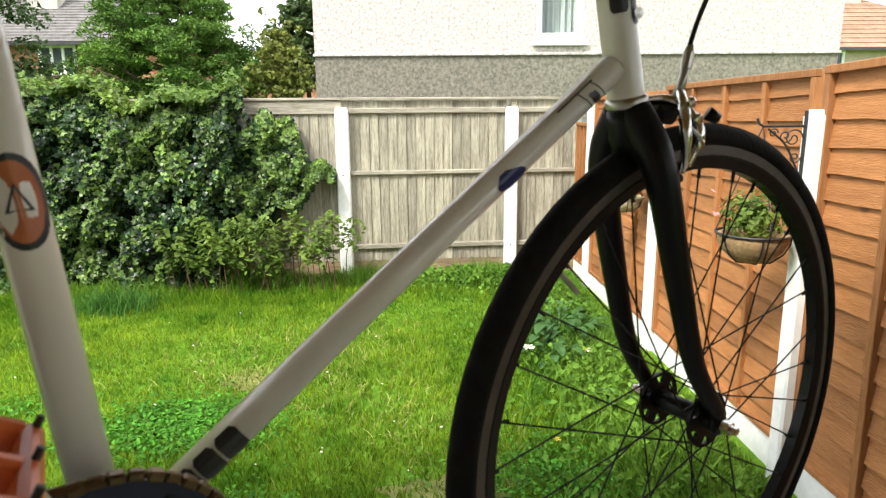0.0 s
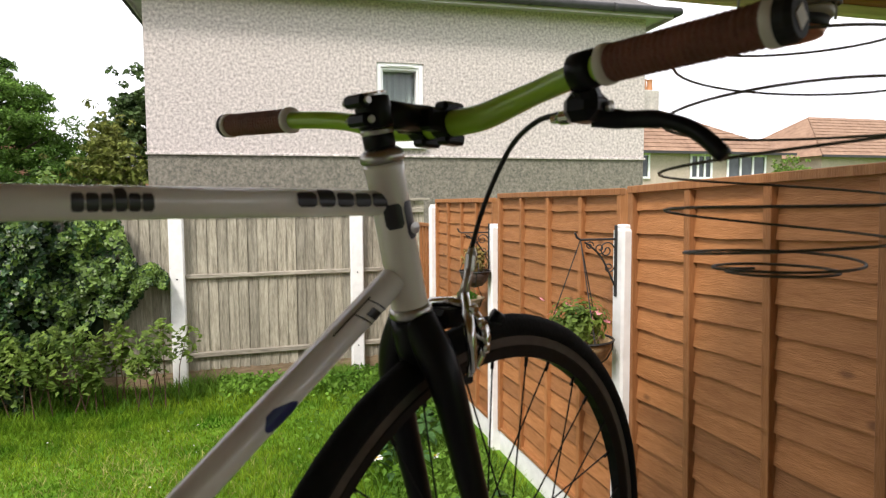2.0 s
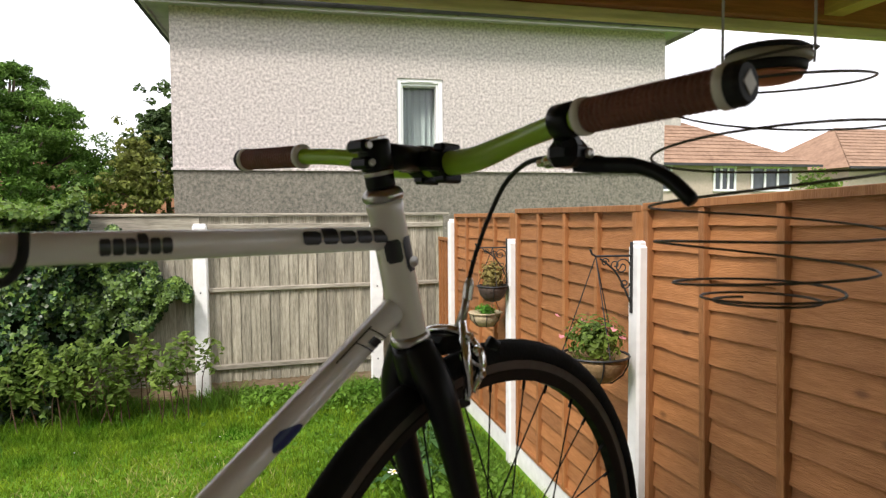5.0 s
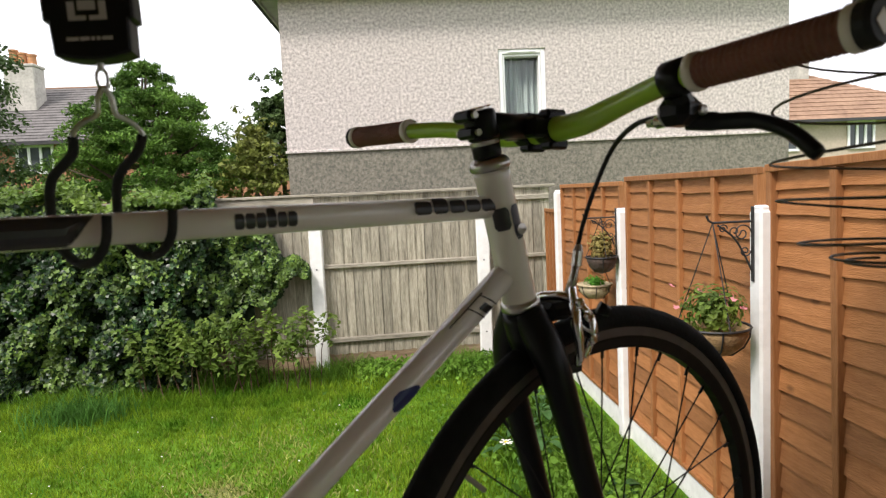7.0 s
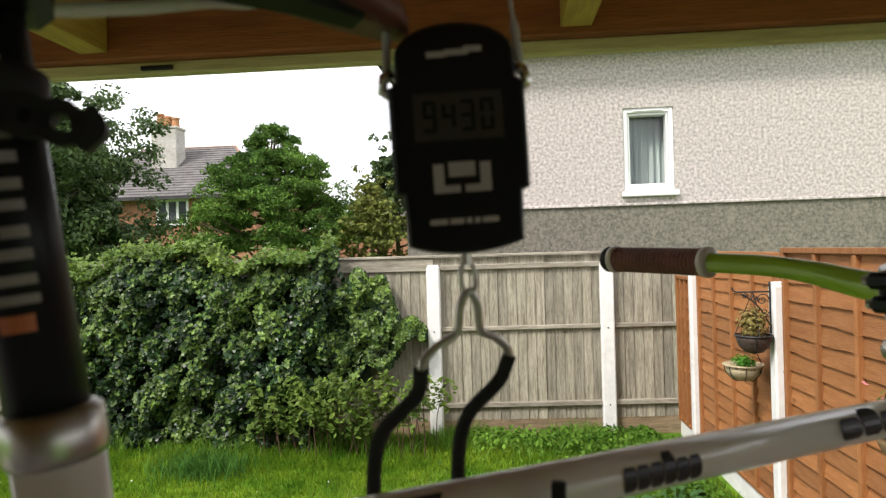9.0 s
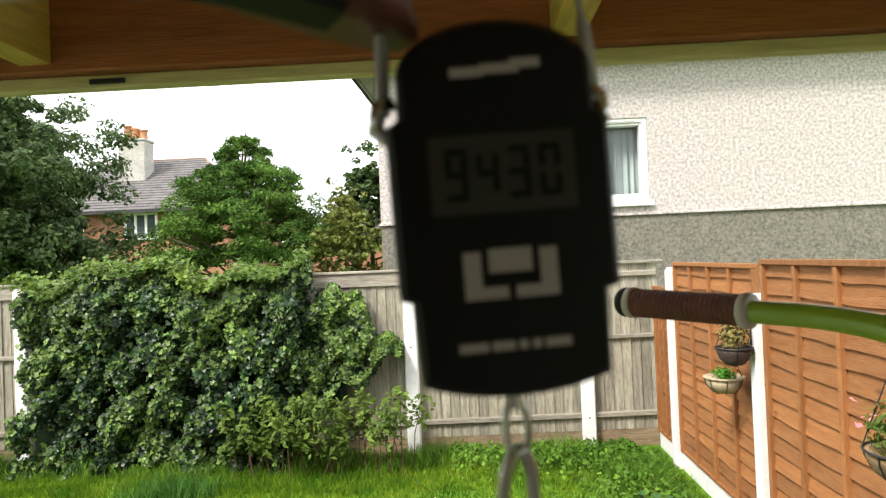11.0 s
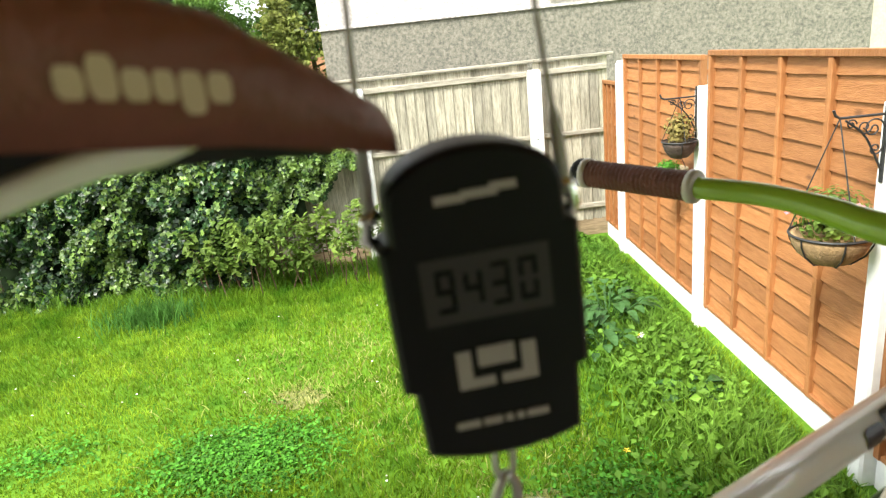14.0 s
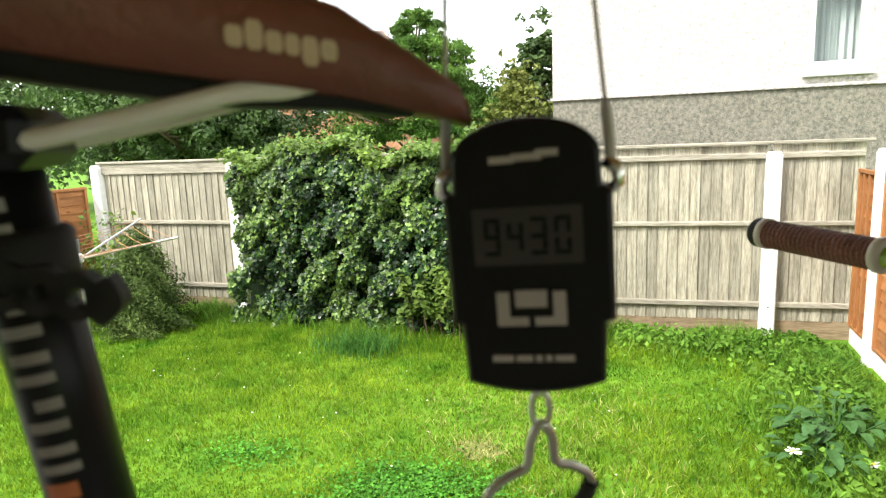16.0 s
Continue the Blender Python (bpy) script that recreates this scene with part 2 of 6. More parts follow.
M_WIRE = mat("rusty_dark_wire", (0.07, 0.058, 0.042), 0.6, metal=0.4, scale=40, var=0.4)
M_COPPER = mat("copper_lamp", (0.42, 0.17, 0.085), 0.45, metal=0.6, scale=20, var=0.2)
M_DISC = mat("beige_lamp_rim", (0.30, 0.26, 0.19), 0.5, scale=30, var=0.3)
M_PLANTER = mat("cream_planter_liner", (0.50, 0.41, 0.26), 0.95, scale=40, var=0.3, bump=0.6, bscale=120)
M_DRYPLANT = mat("dry_yellow_plants", (0.24, 0.20, 0.05), 0.7, scale=12, var=0.35, color2=(0.36, 0.30, 0.11), translucent=0.3, island=0.4, spec=0.15)
M_COIR = mat("coir_basket_liner", (0.36, 0.235, 0.115), 0.95, scale=50, var=0.35, bump=0.7, bscale=120)
M_WICKER = mat("dark_wicker", (0.07, 0.048, 0.038), 0.7, scale=60, var=0.4, bump=0.6, bscale=120)
M_FLOWER_W = mat("white_petals", (0.75, 0.74, 0.68), 0.6)
M_FLOWER_Y = mat("yellow_petals", (0.70, 0.52, 0.03), 0.6)
M_FLOWER_P = mat("pink_petals", (0.62, 0.22, 0.24), 0.6)
M_METAL_POLE = mat("galvanised_pole", (0.50, 0.51, 0.52), 0.35, metal=0.8, scale=20, var=0.15)
M_SPINDLE = mat("brown_ground_socket", (0.23, 0.11, 0.06), 0.6)
M_GLASS = bpy.data.materials.new("window_glass")
M_GLASS.use_nodes = True
_g = M_GLASS.node_tree.nodes["Principled BSDF"]
_g.inputs["Base Color"].default_value = (0.92, 0.96, 0.95, 1)
_g.inputs["Roughness"].default_value, _g.inputs["Transmission Weight"].default_value, _g.inputs["IOR"].default_value = 0.02, 1.0, 1.45


# ---- building helpers ----
def link(name, bm, material, parent=None, smooth=False):
    me = bpy.data.meshes.new(name)
    bm.to_mesh(me)
    bm.free()
    me.materials.append(material)
    if smooth:
        me.polygons.foreach_set("use_smooth", [True] * len(me.polygons))
    ob = new(name, me)
    ob.parent = parent
    return ob


def part(name, bm, material, parent, label="", smooth=False):
    return tagged(link(name, bm, material, parent, smooth), label)


def raw(name, verts, faces, material, parent=None, smooth=False):
    me = bpy.data.meshes.new(name)
    me.from_pydata(verts, [], faces)
    me.materials.append(material)
    if smooth:
        me.polygons.foreach_set("use_smooth", [True] * len(me.polygons))
    ob = new(name, me)
    ob.parent = parent
    return ob


def thing(name, m=None, label="", category="", group="", kind=""):
    ob = new(name)
    ob.empty_display_size = 0.1
    if m is not None:
        ob.matrix_world = m
    return tagged(ob, label, category, group, kind)


def box(bm, x0, x1, y0, y1, z0, z1, m=None, bevel=0.0):
    vs = [bm.verts.new((x, y, z)) for x in (x0, x1) for y in (y0, y1) for z in (z0, z1)]
    fs = [bm.faces.new([vs[i] for i in q]) for q in ((0, 1, 3, 2), (4, 6, 7, 5), (0, 4, 5, 1), (2, 3, 7, 6), (0, 2, 6, 4), (1, 5, 7, 3))]
    if bevel:
        es = list({e for f in fs for e in f.edges})
        got = bmesh.ops.bevel(bm, geom=es, offset=bevel, segments=1, profile=0.5, affect="EDGES")
        vs = list({v for f in got["faces"] for v in f.verts} | {v for v in vs if v.is_valid})
    if m is not None:
        bmesh.ops.transform(bm, matrix=m, verts=[v for v in vs if v.is_valid])
    return bm


def boxm(x0, x1, y0, y1, z0, z1, m=None, bevel=0.0):
    return box(bmesh.new(), x0, x1, y0, y1, z0, z1, m, bevel)


def sweep(bm, pts, radii, sides=10, closed=False, caps=True):
    """A round tube along points; radii: one number or one for each point."""
    pts = [Vector(p) for p in pts]
    n = len(pts)
    if not isinstance(radii, (list, tuple)):
        radii = [radii] * n
    rings, side = [], None
    for i, p in enumerate(pts):
        a = pts[(i - 1) % n] if closed or i else p
        b = pts[(i + 1) % n] if closed or i < n - 1 else p
        t = (b - a).normalized()
        if side is None:
            side = t.orthogonal().normalized()
        side = (side - t * side.dot(t)).normalized()
        up = t.cross(side)
        rings.append([bm.verts.new(p + radii[i] * (math.cos(2 * math.pi * k / sides) * side + math.sin(2 * math.pi * k / sides) * up)) for k in range(sides)])
    for i in range(n if closed else n - 1):
        r, s = rings[i], rings[(i + 1) % n]
        for k in range(sides):
            bm.faces.new((r[k], r[(k + 1) % sides], s[(k + 1) % sides], s[k]))
    if caps and not closed:
        bm.faces.new(rings[0][::-1])
        bm.faces.new(rings[-1])
    return bm


def tube(pts, radii, sides=10, closed=False):
    return sweep(bmesh.new(), pts, radii, sides, closed)


def lathe(bm, profile, sides=24, m=None, close=False):
    """Turns (radius, height) points about z."""
    rings = []
    for r, z in profile:
        rings.append([bm.verts.new((r * math.cos(2 * math.pi * k / sides), r * math.sin(2 * math.pi * k / sides), z)) for k in range(sides)])
    for a, b in zip(rings, rings[1:] + ([rings[0]] if close else [])):
        for k in range(sides):
            bm.faces.new((a[k], a[(k + 1) % sides], b[(k + 1) % sides], b[k]))
    if not close:
        if profile[0][0] > 1e-4:
            bm.faces.new(rings[0][::-1])
        if profile[-1][0] > 1e-4:
            bm.faces.new(rings[-1])
    if m is not None:
        bmesh.ops.transform(bm, matrix=m, verts=[v for r in rings for v in r])
    return bm


def lathem(profile, sides=24, m=None, close=False):
    return lathe(bmesh.new(), profile, sides, m, close)


def smooth_line(pts, steps=6):
    """Catmull-Rom line through the points."""
    pts = [Vector(p) for p in pts]
    out = []
    for i in range(len(pts) - 1):
        p0, p1, p2, p3 = pts[max(i - 1, 0)], pts[i], pts[i + 1], pts[min(i + 2, len(pts) - 1)]
        for k in range(steps):
            t = k / steps
            out.append(0.5 * (2 * p1 + (p2 - p0) * t + (2 * p0 - 5 * p1 + 4 * p2 - p3) * t * t + (3 * p1 - p0 - 3 * p2 + p3) * t ** 3))
    out.append(pts[-1])
    return out


def axis_to(a, b):
    """Puts z of a turned form on the line from a to b, with its foot at a."""
    a, b = Vector(a), Vector(b)
    return Matrix.Translation(a) @ (b - a).to_track_quat("Z", "Y").to_matrix().to_4x4()


RNG = np.random.default_rng(7)


def scatter(name, centres, normals, sizes, shape, faces, material, parent=None, spread=0.6, seed=1):
    """Many small leaves as one mesh: shape (n x 3) is laid at each centre, its z turned to the normal and spun at random."""
    rng = np.random.default_rng(seed)
    n, shape = len(centres), np.asarray(shape, float)
    nn = normals + rng.normal(0, spread, (n, 3))
    nn /= np.linalg.norm(nn, axis=1, keepdims=True) + 1e-9
    ref = rng.normal(0, 1, (n, 3))
    u = np.cross(nn, ref)
    u /= np.linalg.norm(u, axis=1, keepdims=True) + 1e-9
    v = np.cross(nn, u)
    pts = centres[:, None, :] + sizes[:, None, None] * (shape[None, :, 0:1] * u[:, None] + shape[None, :, 1:2] * v[:, None] + shape[None, :, 2:3] * nn[:, None])
    k = len(shape)
    allf = []
    for f in faces:
        allf.append(np.asarray(f)[None, :] + (np.arange(n) * k)[:, None])
    me = bpy.data.meshes.new(name)
    me.from_pydata(pts.reshape(-1, 3).tolist(), [], [q for a in allf for q in a.tolist()])
    me.materials.append(material)
    ob = new(name, me)
    ob.parent = parent
    return ob


LEAF = [(0, -0.5, 0), (0.32, -0.12, 0.07), (0, 0.5, -0.04), (-0.32, -0.12, 0.07)]
LEAF_F = [(0, 1, 2), (0, 2, 3)]
IVY = [(0, -0.35, 0), (0.42, -0.42, 0.06), (0.5, 0.05, 0.1), (0.2, 0.1, 0.03), (0, 0.55, -0.05), (-0.2, 0.1, 0.03), (-0.5, 0.05, 0.1), (-0.42, -0.42, 0.06)]
IVY_F = [(0, 1, 2, 3), (0, 3, 4), (0, 4, 5), (0, 5, 6, 7)]


# ---- ground ----
def ground():
    bm = bmesh.new()
    xs = [-3000, -300, -40, -9, 2.2, 40, 300, 3000]
    ys = [-3000, -300, -40, 1.6, 7.8, 40, 300, 3000]
    grid = [[bm.verts.new((x, y, 0)) for x in xs] for y in ys]
    for j in range(7):
        for i in range(7):
            bm.faces.new((grid[j][i], grid[j][i + 1], grid[j + 1][i + 1], grid[j + 1][i]))
    return tagged(link("ground", bm, M_LAWN), "green lawn soil and rough ground between the fences", "ground", kind="structure")


ground()
# unseen slab; its tone sets the bounce under the porch
tagged(link("patio", boxm(-6, 2.0, -3.0, 1.55, 0.0, 0.04), M_PATIO), "unseen grey concrete patio slab beneath the porch", "pavement", kind="structure")

# unseen slab, added so the lawn does not light the house green
tagged(link("pavement", boxm(-1.6, 8.5, 7.98, 9.25, -0.1, 0.02), M_PATIO), "unseen grey slab added to keep green bounce off the neighbouring house", "pavement", kind="structure")


def blades(name, xy, heights, width, lean, material, label, seed, bend=0.35):
    """Grass blades as narrow tapering strips, each bent over its own way."""
    rng = np.random.default_rng(seed)
    n = len(xy)
    a = rng.uniform(0, 2 * np.pi, n)
    side = np.stack([np.cos(a), np.sin(a), np.zeros(n)], 1) * width * rng.uniform(0.6, 1.3, n)[:, None]
    b = rng.uniform(0, 2 * np.pi, n)
    out = np.stack([np.cos(b), np.sin(b), np.zeros(n)], 1) * (heights * lean * rng.uniform(0.2, 1.3, n))[:, None]
    foot = np.column_stack([xy, np.full(n, 0.0)])
    up = np.column_stack([np.zeros((n, 2)), heights])
    mid = foot + up * 0.6 + out * bend
    tip = foot + up + out
    pts = np.stack([foot - side, foot + side, mid + side * 0.7, mid - side * 0.7, tip], 1).reshape(-1, 3)
    base = (np.arange(n) * 5)[:, None]
    faces = (base + np.array([[0, 1, 2, 3]])).tolist() + (base + np.array([[3, 2, 4]])).tolist()
    ob = raw(name, pts.tolist(), faces, material)
    return tagged(ob, label, "grass", kind="stuff")


def lawn():
    rng = np.random.default_rng(11)
    n = 245000
    # denser towards the viewer's end of the lawn
    y = 1.7 + 6.0 * rng.uniform(0, 1, n) ** 1.25
    x = rng.uniform(-8.5, 2.0, n)
    keep = np.ones(n, bool)
    for cx, cy, r in ((-0.98, 4.78, 0.2), (-0.8, 4.98, 0.12), (-1.02, 3.5, 0.14), (0.18, 3.36, 0.2), (0.5, 3.4, 0.24), (-0.05, 4.4, 0.15), (-0.55, 5.5, 0.16)):
        keep &= ((x - cx) ** 2 + ((y - cy) * 0.8) ** 2 > r * r) | (rng.uniform(0, 1, n) < 0.55)
    patch = np.sin(x * 2.1 + 1.0) * np.sin(y * 2.7) + np.sin(x * 0.9 - y * 1.3)
    h = rng.uniform(0.025, 0.06, n) * (1.0 + 0.25 * patch)
    h *= np.where(y > 6.6, 1.5, 1.0)
    blades("lawn_grass", np.column_stack([x, y])[keep], h[keep], 0.0040, 0.9, M_BLADE, "short sunlit mown lawn grass with yellowish patches", 3)
    m = 26000
    xs, ys = [], []
    edge = rng.uniform(0, 1, m)
    # along the back fence and along the side fence
    k = edge < 0.42
    xs.append(rng.uniform(-8, 2.0, k.sum())); ys.append(7.68 - np.abs(rng.normal(0, 0.28, k.sum())))
    q = ~k
    xs.append(1.97 - np.abs(rng.normal(0, 0.42, q.sum()))); ys.append(rng.uniform(1.7, 7.6, q.sum()))
    xy = np.column_stack([np.concatenate(xs), np.concatenate(ys)])
    hh = rng.uniform(0.07, 0.2, len(xy)) * np.clip((1.98 - xy[:, 0]) / 0.3, 0.4, 1.0) * (1 + 0.4 * np.sin(xy[:, 0] * 5) * np.sin(xy[:, 1] * 4))
    blades("long_grass", xy, hh, 0.006, 0.8, M_TALL, "long uncut grass along the foot of the fences", 5)
    # straw-coloured blades where the lawn has dried out
    d = np.concatenate([rng.normal(0, 1, (k, 2)) * (sx, sy) + (cx, cy) for cx, cy, sx, sy, k in ((-0.55, 5.1, 0.55, 0.75, 2200), (0.35, 3.9, 0.35, 0.5, 1000), (-2.6, 5.4, 0.8, 0.5, 500), (-1.0, 4.8, 0.16, 0.14, 350))])
    d = d[(d[:, 1] > 1.8) & (d[:, 1] < 7.0) & (d[:, 0] < 1.4)]
    blades("dry_grass", d, rng.uniform(0.02, 0.055, len(d)), 0.0042, 1.3, M_STRAW, "dry straw-coloured grass scattered through the lawn", 7)
    # tuft beside the hedge
    t = rng.normal(0, 1, (900, 2)) * (0.22, 0.14) + (-2.75, 6.6)
    blades("grass_tuft", t, rng.uniform(0.10, 0.25, 900), 0.005, 0.8, M_TUFT, "tall dark green grass tuft at the hedge", 6)


lawn()


def clover_patch(cx, cy, rx, ry, n, seed, h=0.06):
    rng = np.random.default_rng(seed)
    p = rng.normal(0, 0.5, (n, 2)) * (rx, ry)
    c = np.column_stack([p + (cx, cy), rng.uniform(0.02, h, n)])
    ob = scatter("clover_patch", c, np.tile([0, 0, 1.0], (n, 1)), rng.uniform(0.02, 0.04, n), LEAF, LEAF_F, M_CLOVER, seed=seed, spread=0.45)
    tagged(ob, "dark green clover patch growing in the lawn", "clover", "clover patches", kind="stuff")


clover_patch(-1.2, 4.08, 0.55, 0.38, 4800, 21)
clover_patch(-2.5, 4.3, 0.4, 0.25, 500, 22)
clover_patch(-0.6, 3.1, 0.4, 0.25, 1100, 23)
clover_patch(0.9, 3.4, 0.5, 0.4, 1600, 24)


def broad_weeds():
    rng = np.random.default_rng(31)
    n = 7500
    x = 1.9 - np.abs(rng.normal(0.1, 0.45, n))
    y = rng.uniform(2.0, 7.6, n)
    k = n // 4
    x[:k] = rng.uniform(-0.2, 1.9, k)
    y[:k] = 7.6 - np.abs(rng.normal(0, 0.25, k))
    c = np.column_stack([x, y, rng.uniform(0.03, 0.17, n) * np.clip((1.98 - x) / 0.35, 0.3, 1.0)])
    ob = scatter("broadleaf_weeds", c, np.tile([0, -0.5, 0.7], (n, 1)), rng.uniform(0.03, 0.075, n), LEAF, LEAF_F, M_TALL, seed=32, spread=0.8)
    tagged(ob, "broad green weeds growing along the side fence", "weeds", kind="stuff")


broad_weeds()


def bare_patch(x, y, rx, ry, seed):
    """Thin irregular scab of dry earth on the lawn."""
    rng = random.Random(seed)
    bm = bmesh.new()
    rim = []
    for k in range(22):
        a = math.tau * k / 22
        r = rng.uniform(0.6, 1.1)
        rim.append(bm.verts.new((rx * r * math.cos(a), ry * r * math.sin(a), 0.004)))
    mid = bm.verts.new((0, 0, 0.018))
    for k in range(22):
        bm.faces.new((rim[k], rim[(k + 1) % 22], mid))
    ob = link("bare_patch", bm, M_BARE)
    ob.matrix_world = pose(x, y, 0)
    tagged(ob, "dry bare patch of pale earth in the lawn", "bare earth", "bare earth patches", kind="structure")


for k, (bx, by, rx, ry) in enumerate(((-0.98, 4.78, 0.2, 0.16), (-1.02, 3.5, 0.16, 0.09), (0.18, 3.36, 0.2, 0.13), (0.5, 3.4, 0.26, 0.16))):
    bare_patch(bx, by, rx, ry, 140 + k)


def daisies():
    rng = np.random.default_rng(41)
    v, f = [], []
    for _ in range(55):
        cx, cy, s = rng.uniform(-5.5, 0.8), rng.uniform(2.6, 6.4), rng.uniform(0.004, 0.0085)
        b = len(v)
        v.append((cx, cy, 0.066))
        for k in range(7):
            v.append((cx + s * math.cos(k * 0.898), cy + s * math.sin(k * 0.898), 0.06 + 0.004 * (k % 2)))
        f += [(b, b + 1 + k, b + 1 + (k + 1) % 7) for k in range(7)]
    tagged(raw("daisies", v, f, M_FLOWER_W), "small white daisies dotted over the lawn", "flowers", kind="stuff")


daisies()


def small_flower(x, y, z, material, label, group, s=0.03):
    t = thing("flower", pose(x, y, 0), label, "flower", group)
    part("stem", tube([(0, 0, 0), (0.01, 0.004, z * 0.5), (0, 0, z)], 0.003, 5), M_CLOVER, t)
    bm = bmesh.new()
    for k in range(9):
        a = k * math.tau / 9
        c = Vector((math.cos(a), math.sin(a), 0))
        d = Vector((-c.y, c.x, 0)) * s * 0.22
        q = [c * s * 0.2 - d * 0.5, c * s * 0.2 + d * 0.5, c * s + d, c * s * 1.15, c * s - d]
        bm.faces.new([bm.verts.new(p + Vector((0, 0, z + 0.006 * (k % 2)))) for p in q])
    part("petals", bm, material, t)
    part("centre", lathem([(0.001, z + 0.012), (s * 0.3, z + 0.008), (s * 0.3, z - 0.004), (0.001, z - 0.008)], 8), M_FLOWER_Y, t)


for fx, fy, fz in ((1.02, 4.93, 0.16), (1.45, 4.92, 0.13)):
    small_flower(fx, fy, fz, M_FLOWER_W, "white wild flower head among the dock leaves", "white wild flowers", 0.045)
for fx, fy, fz in ((1.3, 2.95, 0.16), (0.95, 3.6, 0.14)):
    small_flower(fx, fy, fz, M_FLOWER_Y, "yellow dandelion flower in the long grass", "dandelions", 0.017)


def dock_plant(x, y, n, size, seed, reach=0.3, tall=0.22):
    """Large arching leaves on stalks from one crown."""
    rng = random.Random(seed)
    t = thing("dock_plant", pose(x, y, 0), "dark green broad-leaved dock plant in the grass", "plant", "dock plants")
    for _ in range(n):
        a, r, h = rng.uniform(0, math.tau), rng.uniform(0.25, 1.0) * reach, rng.uniform(0.4, 1.0) * tall
        d = Vector((math.cos(a), math.sin(a), 0))
        s = Vector((-d.y, d.x, 0))
        w, ln = size * rng.uniform(0.25, 0.42), size * rng.uniform(0.8, 1.3)
        base = d * r + Vector((0, 0, h))
        bm = bmesh.new()
        rows = []
        for k in range(5):
            u = k / 4
            c = base + d * (u - 0.4) * ln + Vector((0, 0, -0.35 * ln * (u - 0.35) ** 2 * 2))
            ww = w * math.sin(math.pi * (0.08 + 0.88 * u)) ** 0.8
            rows.append([bm.verts.new(c - s * ww + Vector((0, 0, 0.15 * ww))), bm.verts.new(c), bm.verts.new(c + s * ww + Vector((0, 0, 0.15 * ww)))])
        for p, q in zip(rows, rows[1:]):
            for k in (0, 1):
                bm.faces.new((p[k], p[k + 1], q[k + 1], q[k]))
        sweep(bm, [(0, 0, 0), base * 0.5 + Vector((0, 0, 0.02)), base - d * 0.4 * ln], 0.004, 4)
        part("leaf", bm, M_DOCK, t)


dock_plant(1.36, 5.4, 60, 0.11, 51, 0.38, 0.3)
dock_plant(1.2, 5.0, 26, 0.10, 52, 0.3, 0.2)
dock_plant(1.5, 4.2, 12, 0.11, 54, 0.22, 0.14)


# ---- fences ----
def post_mesh(w, d, h):
    bm = bmesh.new()
    box(bm, -w / 2, w / 2, -d / 2, d / 2, -0.3, h - 0.02, bevel=0.012)
    box(bm, -w / 2 + 0.012, w / 2 - 0.012, -d / 2 + 0.012, d / 2 - 0.012, h - 0.03, h, bevel=0.008)
    me = bpy.data.meshes.new("fence_post")
    bm.to_mesh(me)
    bm.free()
    me.materials.append(M_WHITE_POST)
    return me


def post(x, y, h, w=0.12, d=0.11, turn=0):
    t = new("fence_post", post_mesh(w, d, h))
    t.matrix_world = pose(x, y, 0, 0, 0, turn)
    tagged(t, "white painted concrete fence post standing in the grass", "fence post", "white fence posts")
    for k in (0, 2):
        part("bolt_hole", lathem([(0.007, -0.002), (0.009, 0.003)], 8, pose(0, -d / 2 - 0.0005, 0.35 + k * 0.42, 90)), M_IRON, t)
    return t


def back_y(x):
    return 7.70 if x < -0.7 else 7.70 + (x + 0.7) * 0.062


BACK_POSTS = [(-7.13, 1.985), (-4.93, 1.975), (-2.8, 1.93), (-0.598, 1.922), (1.296, 1.924)]
for px, ph in BACK_POSTS:
    post(px, back_y(px) - 0.01, ph, 0.145, 0.12)


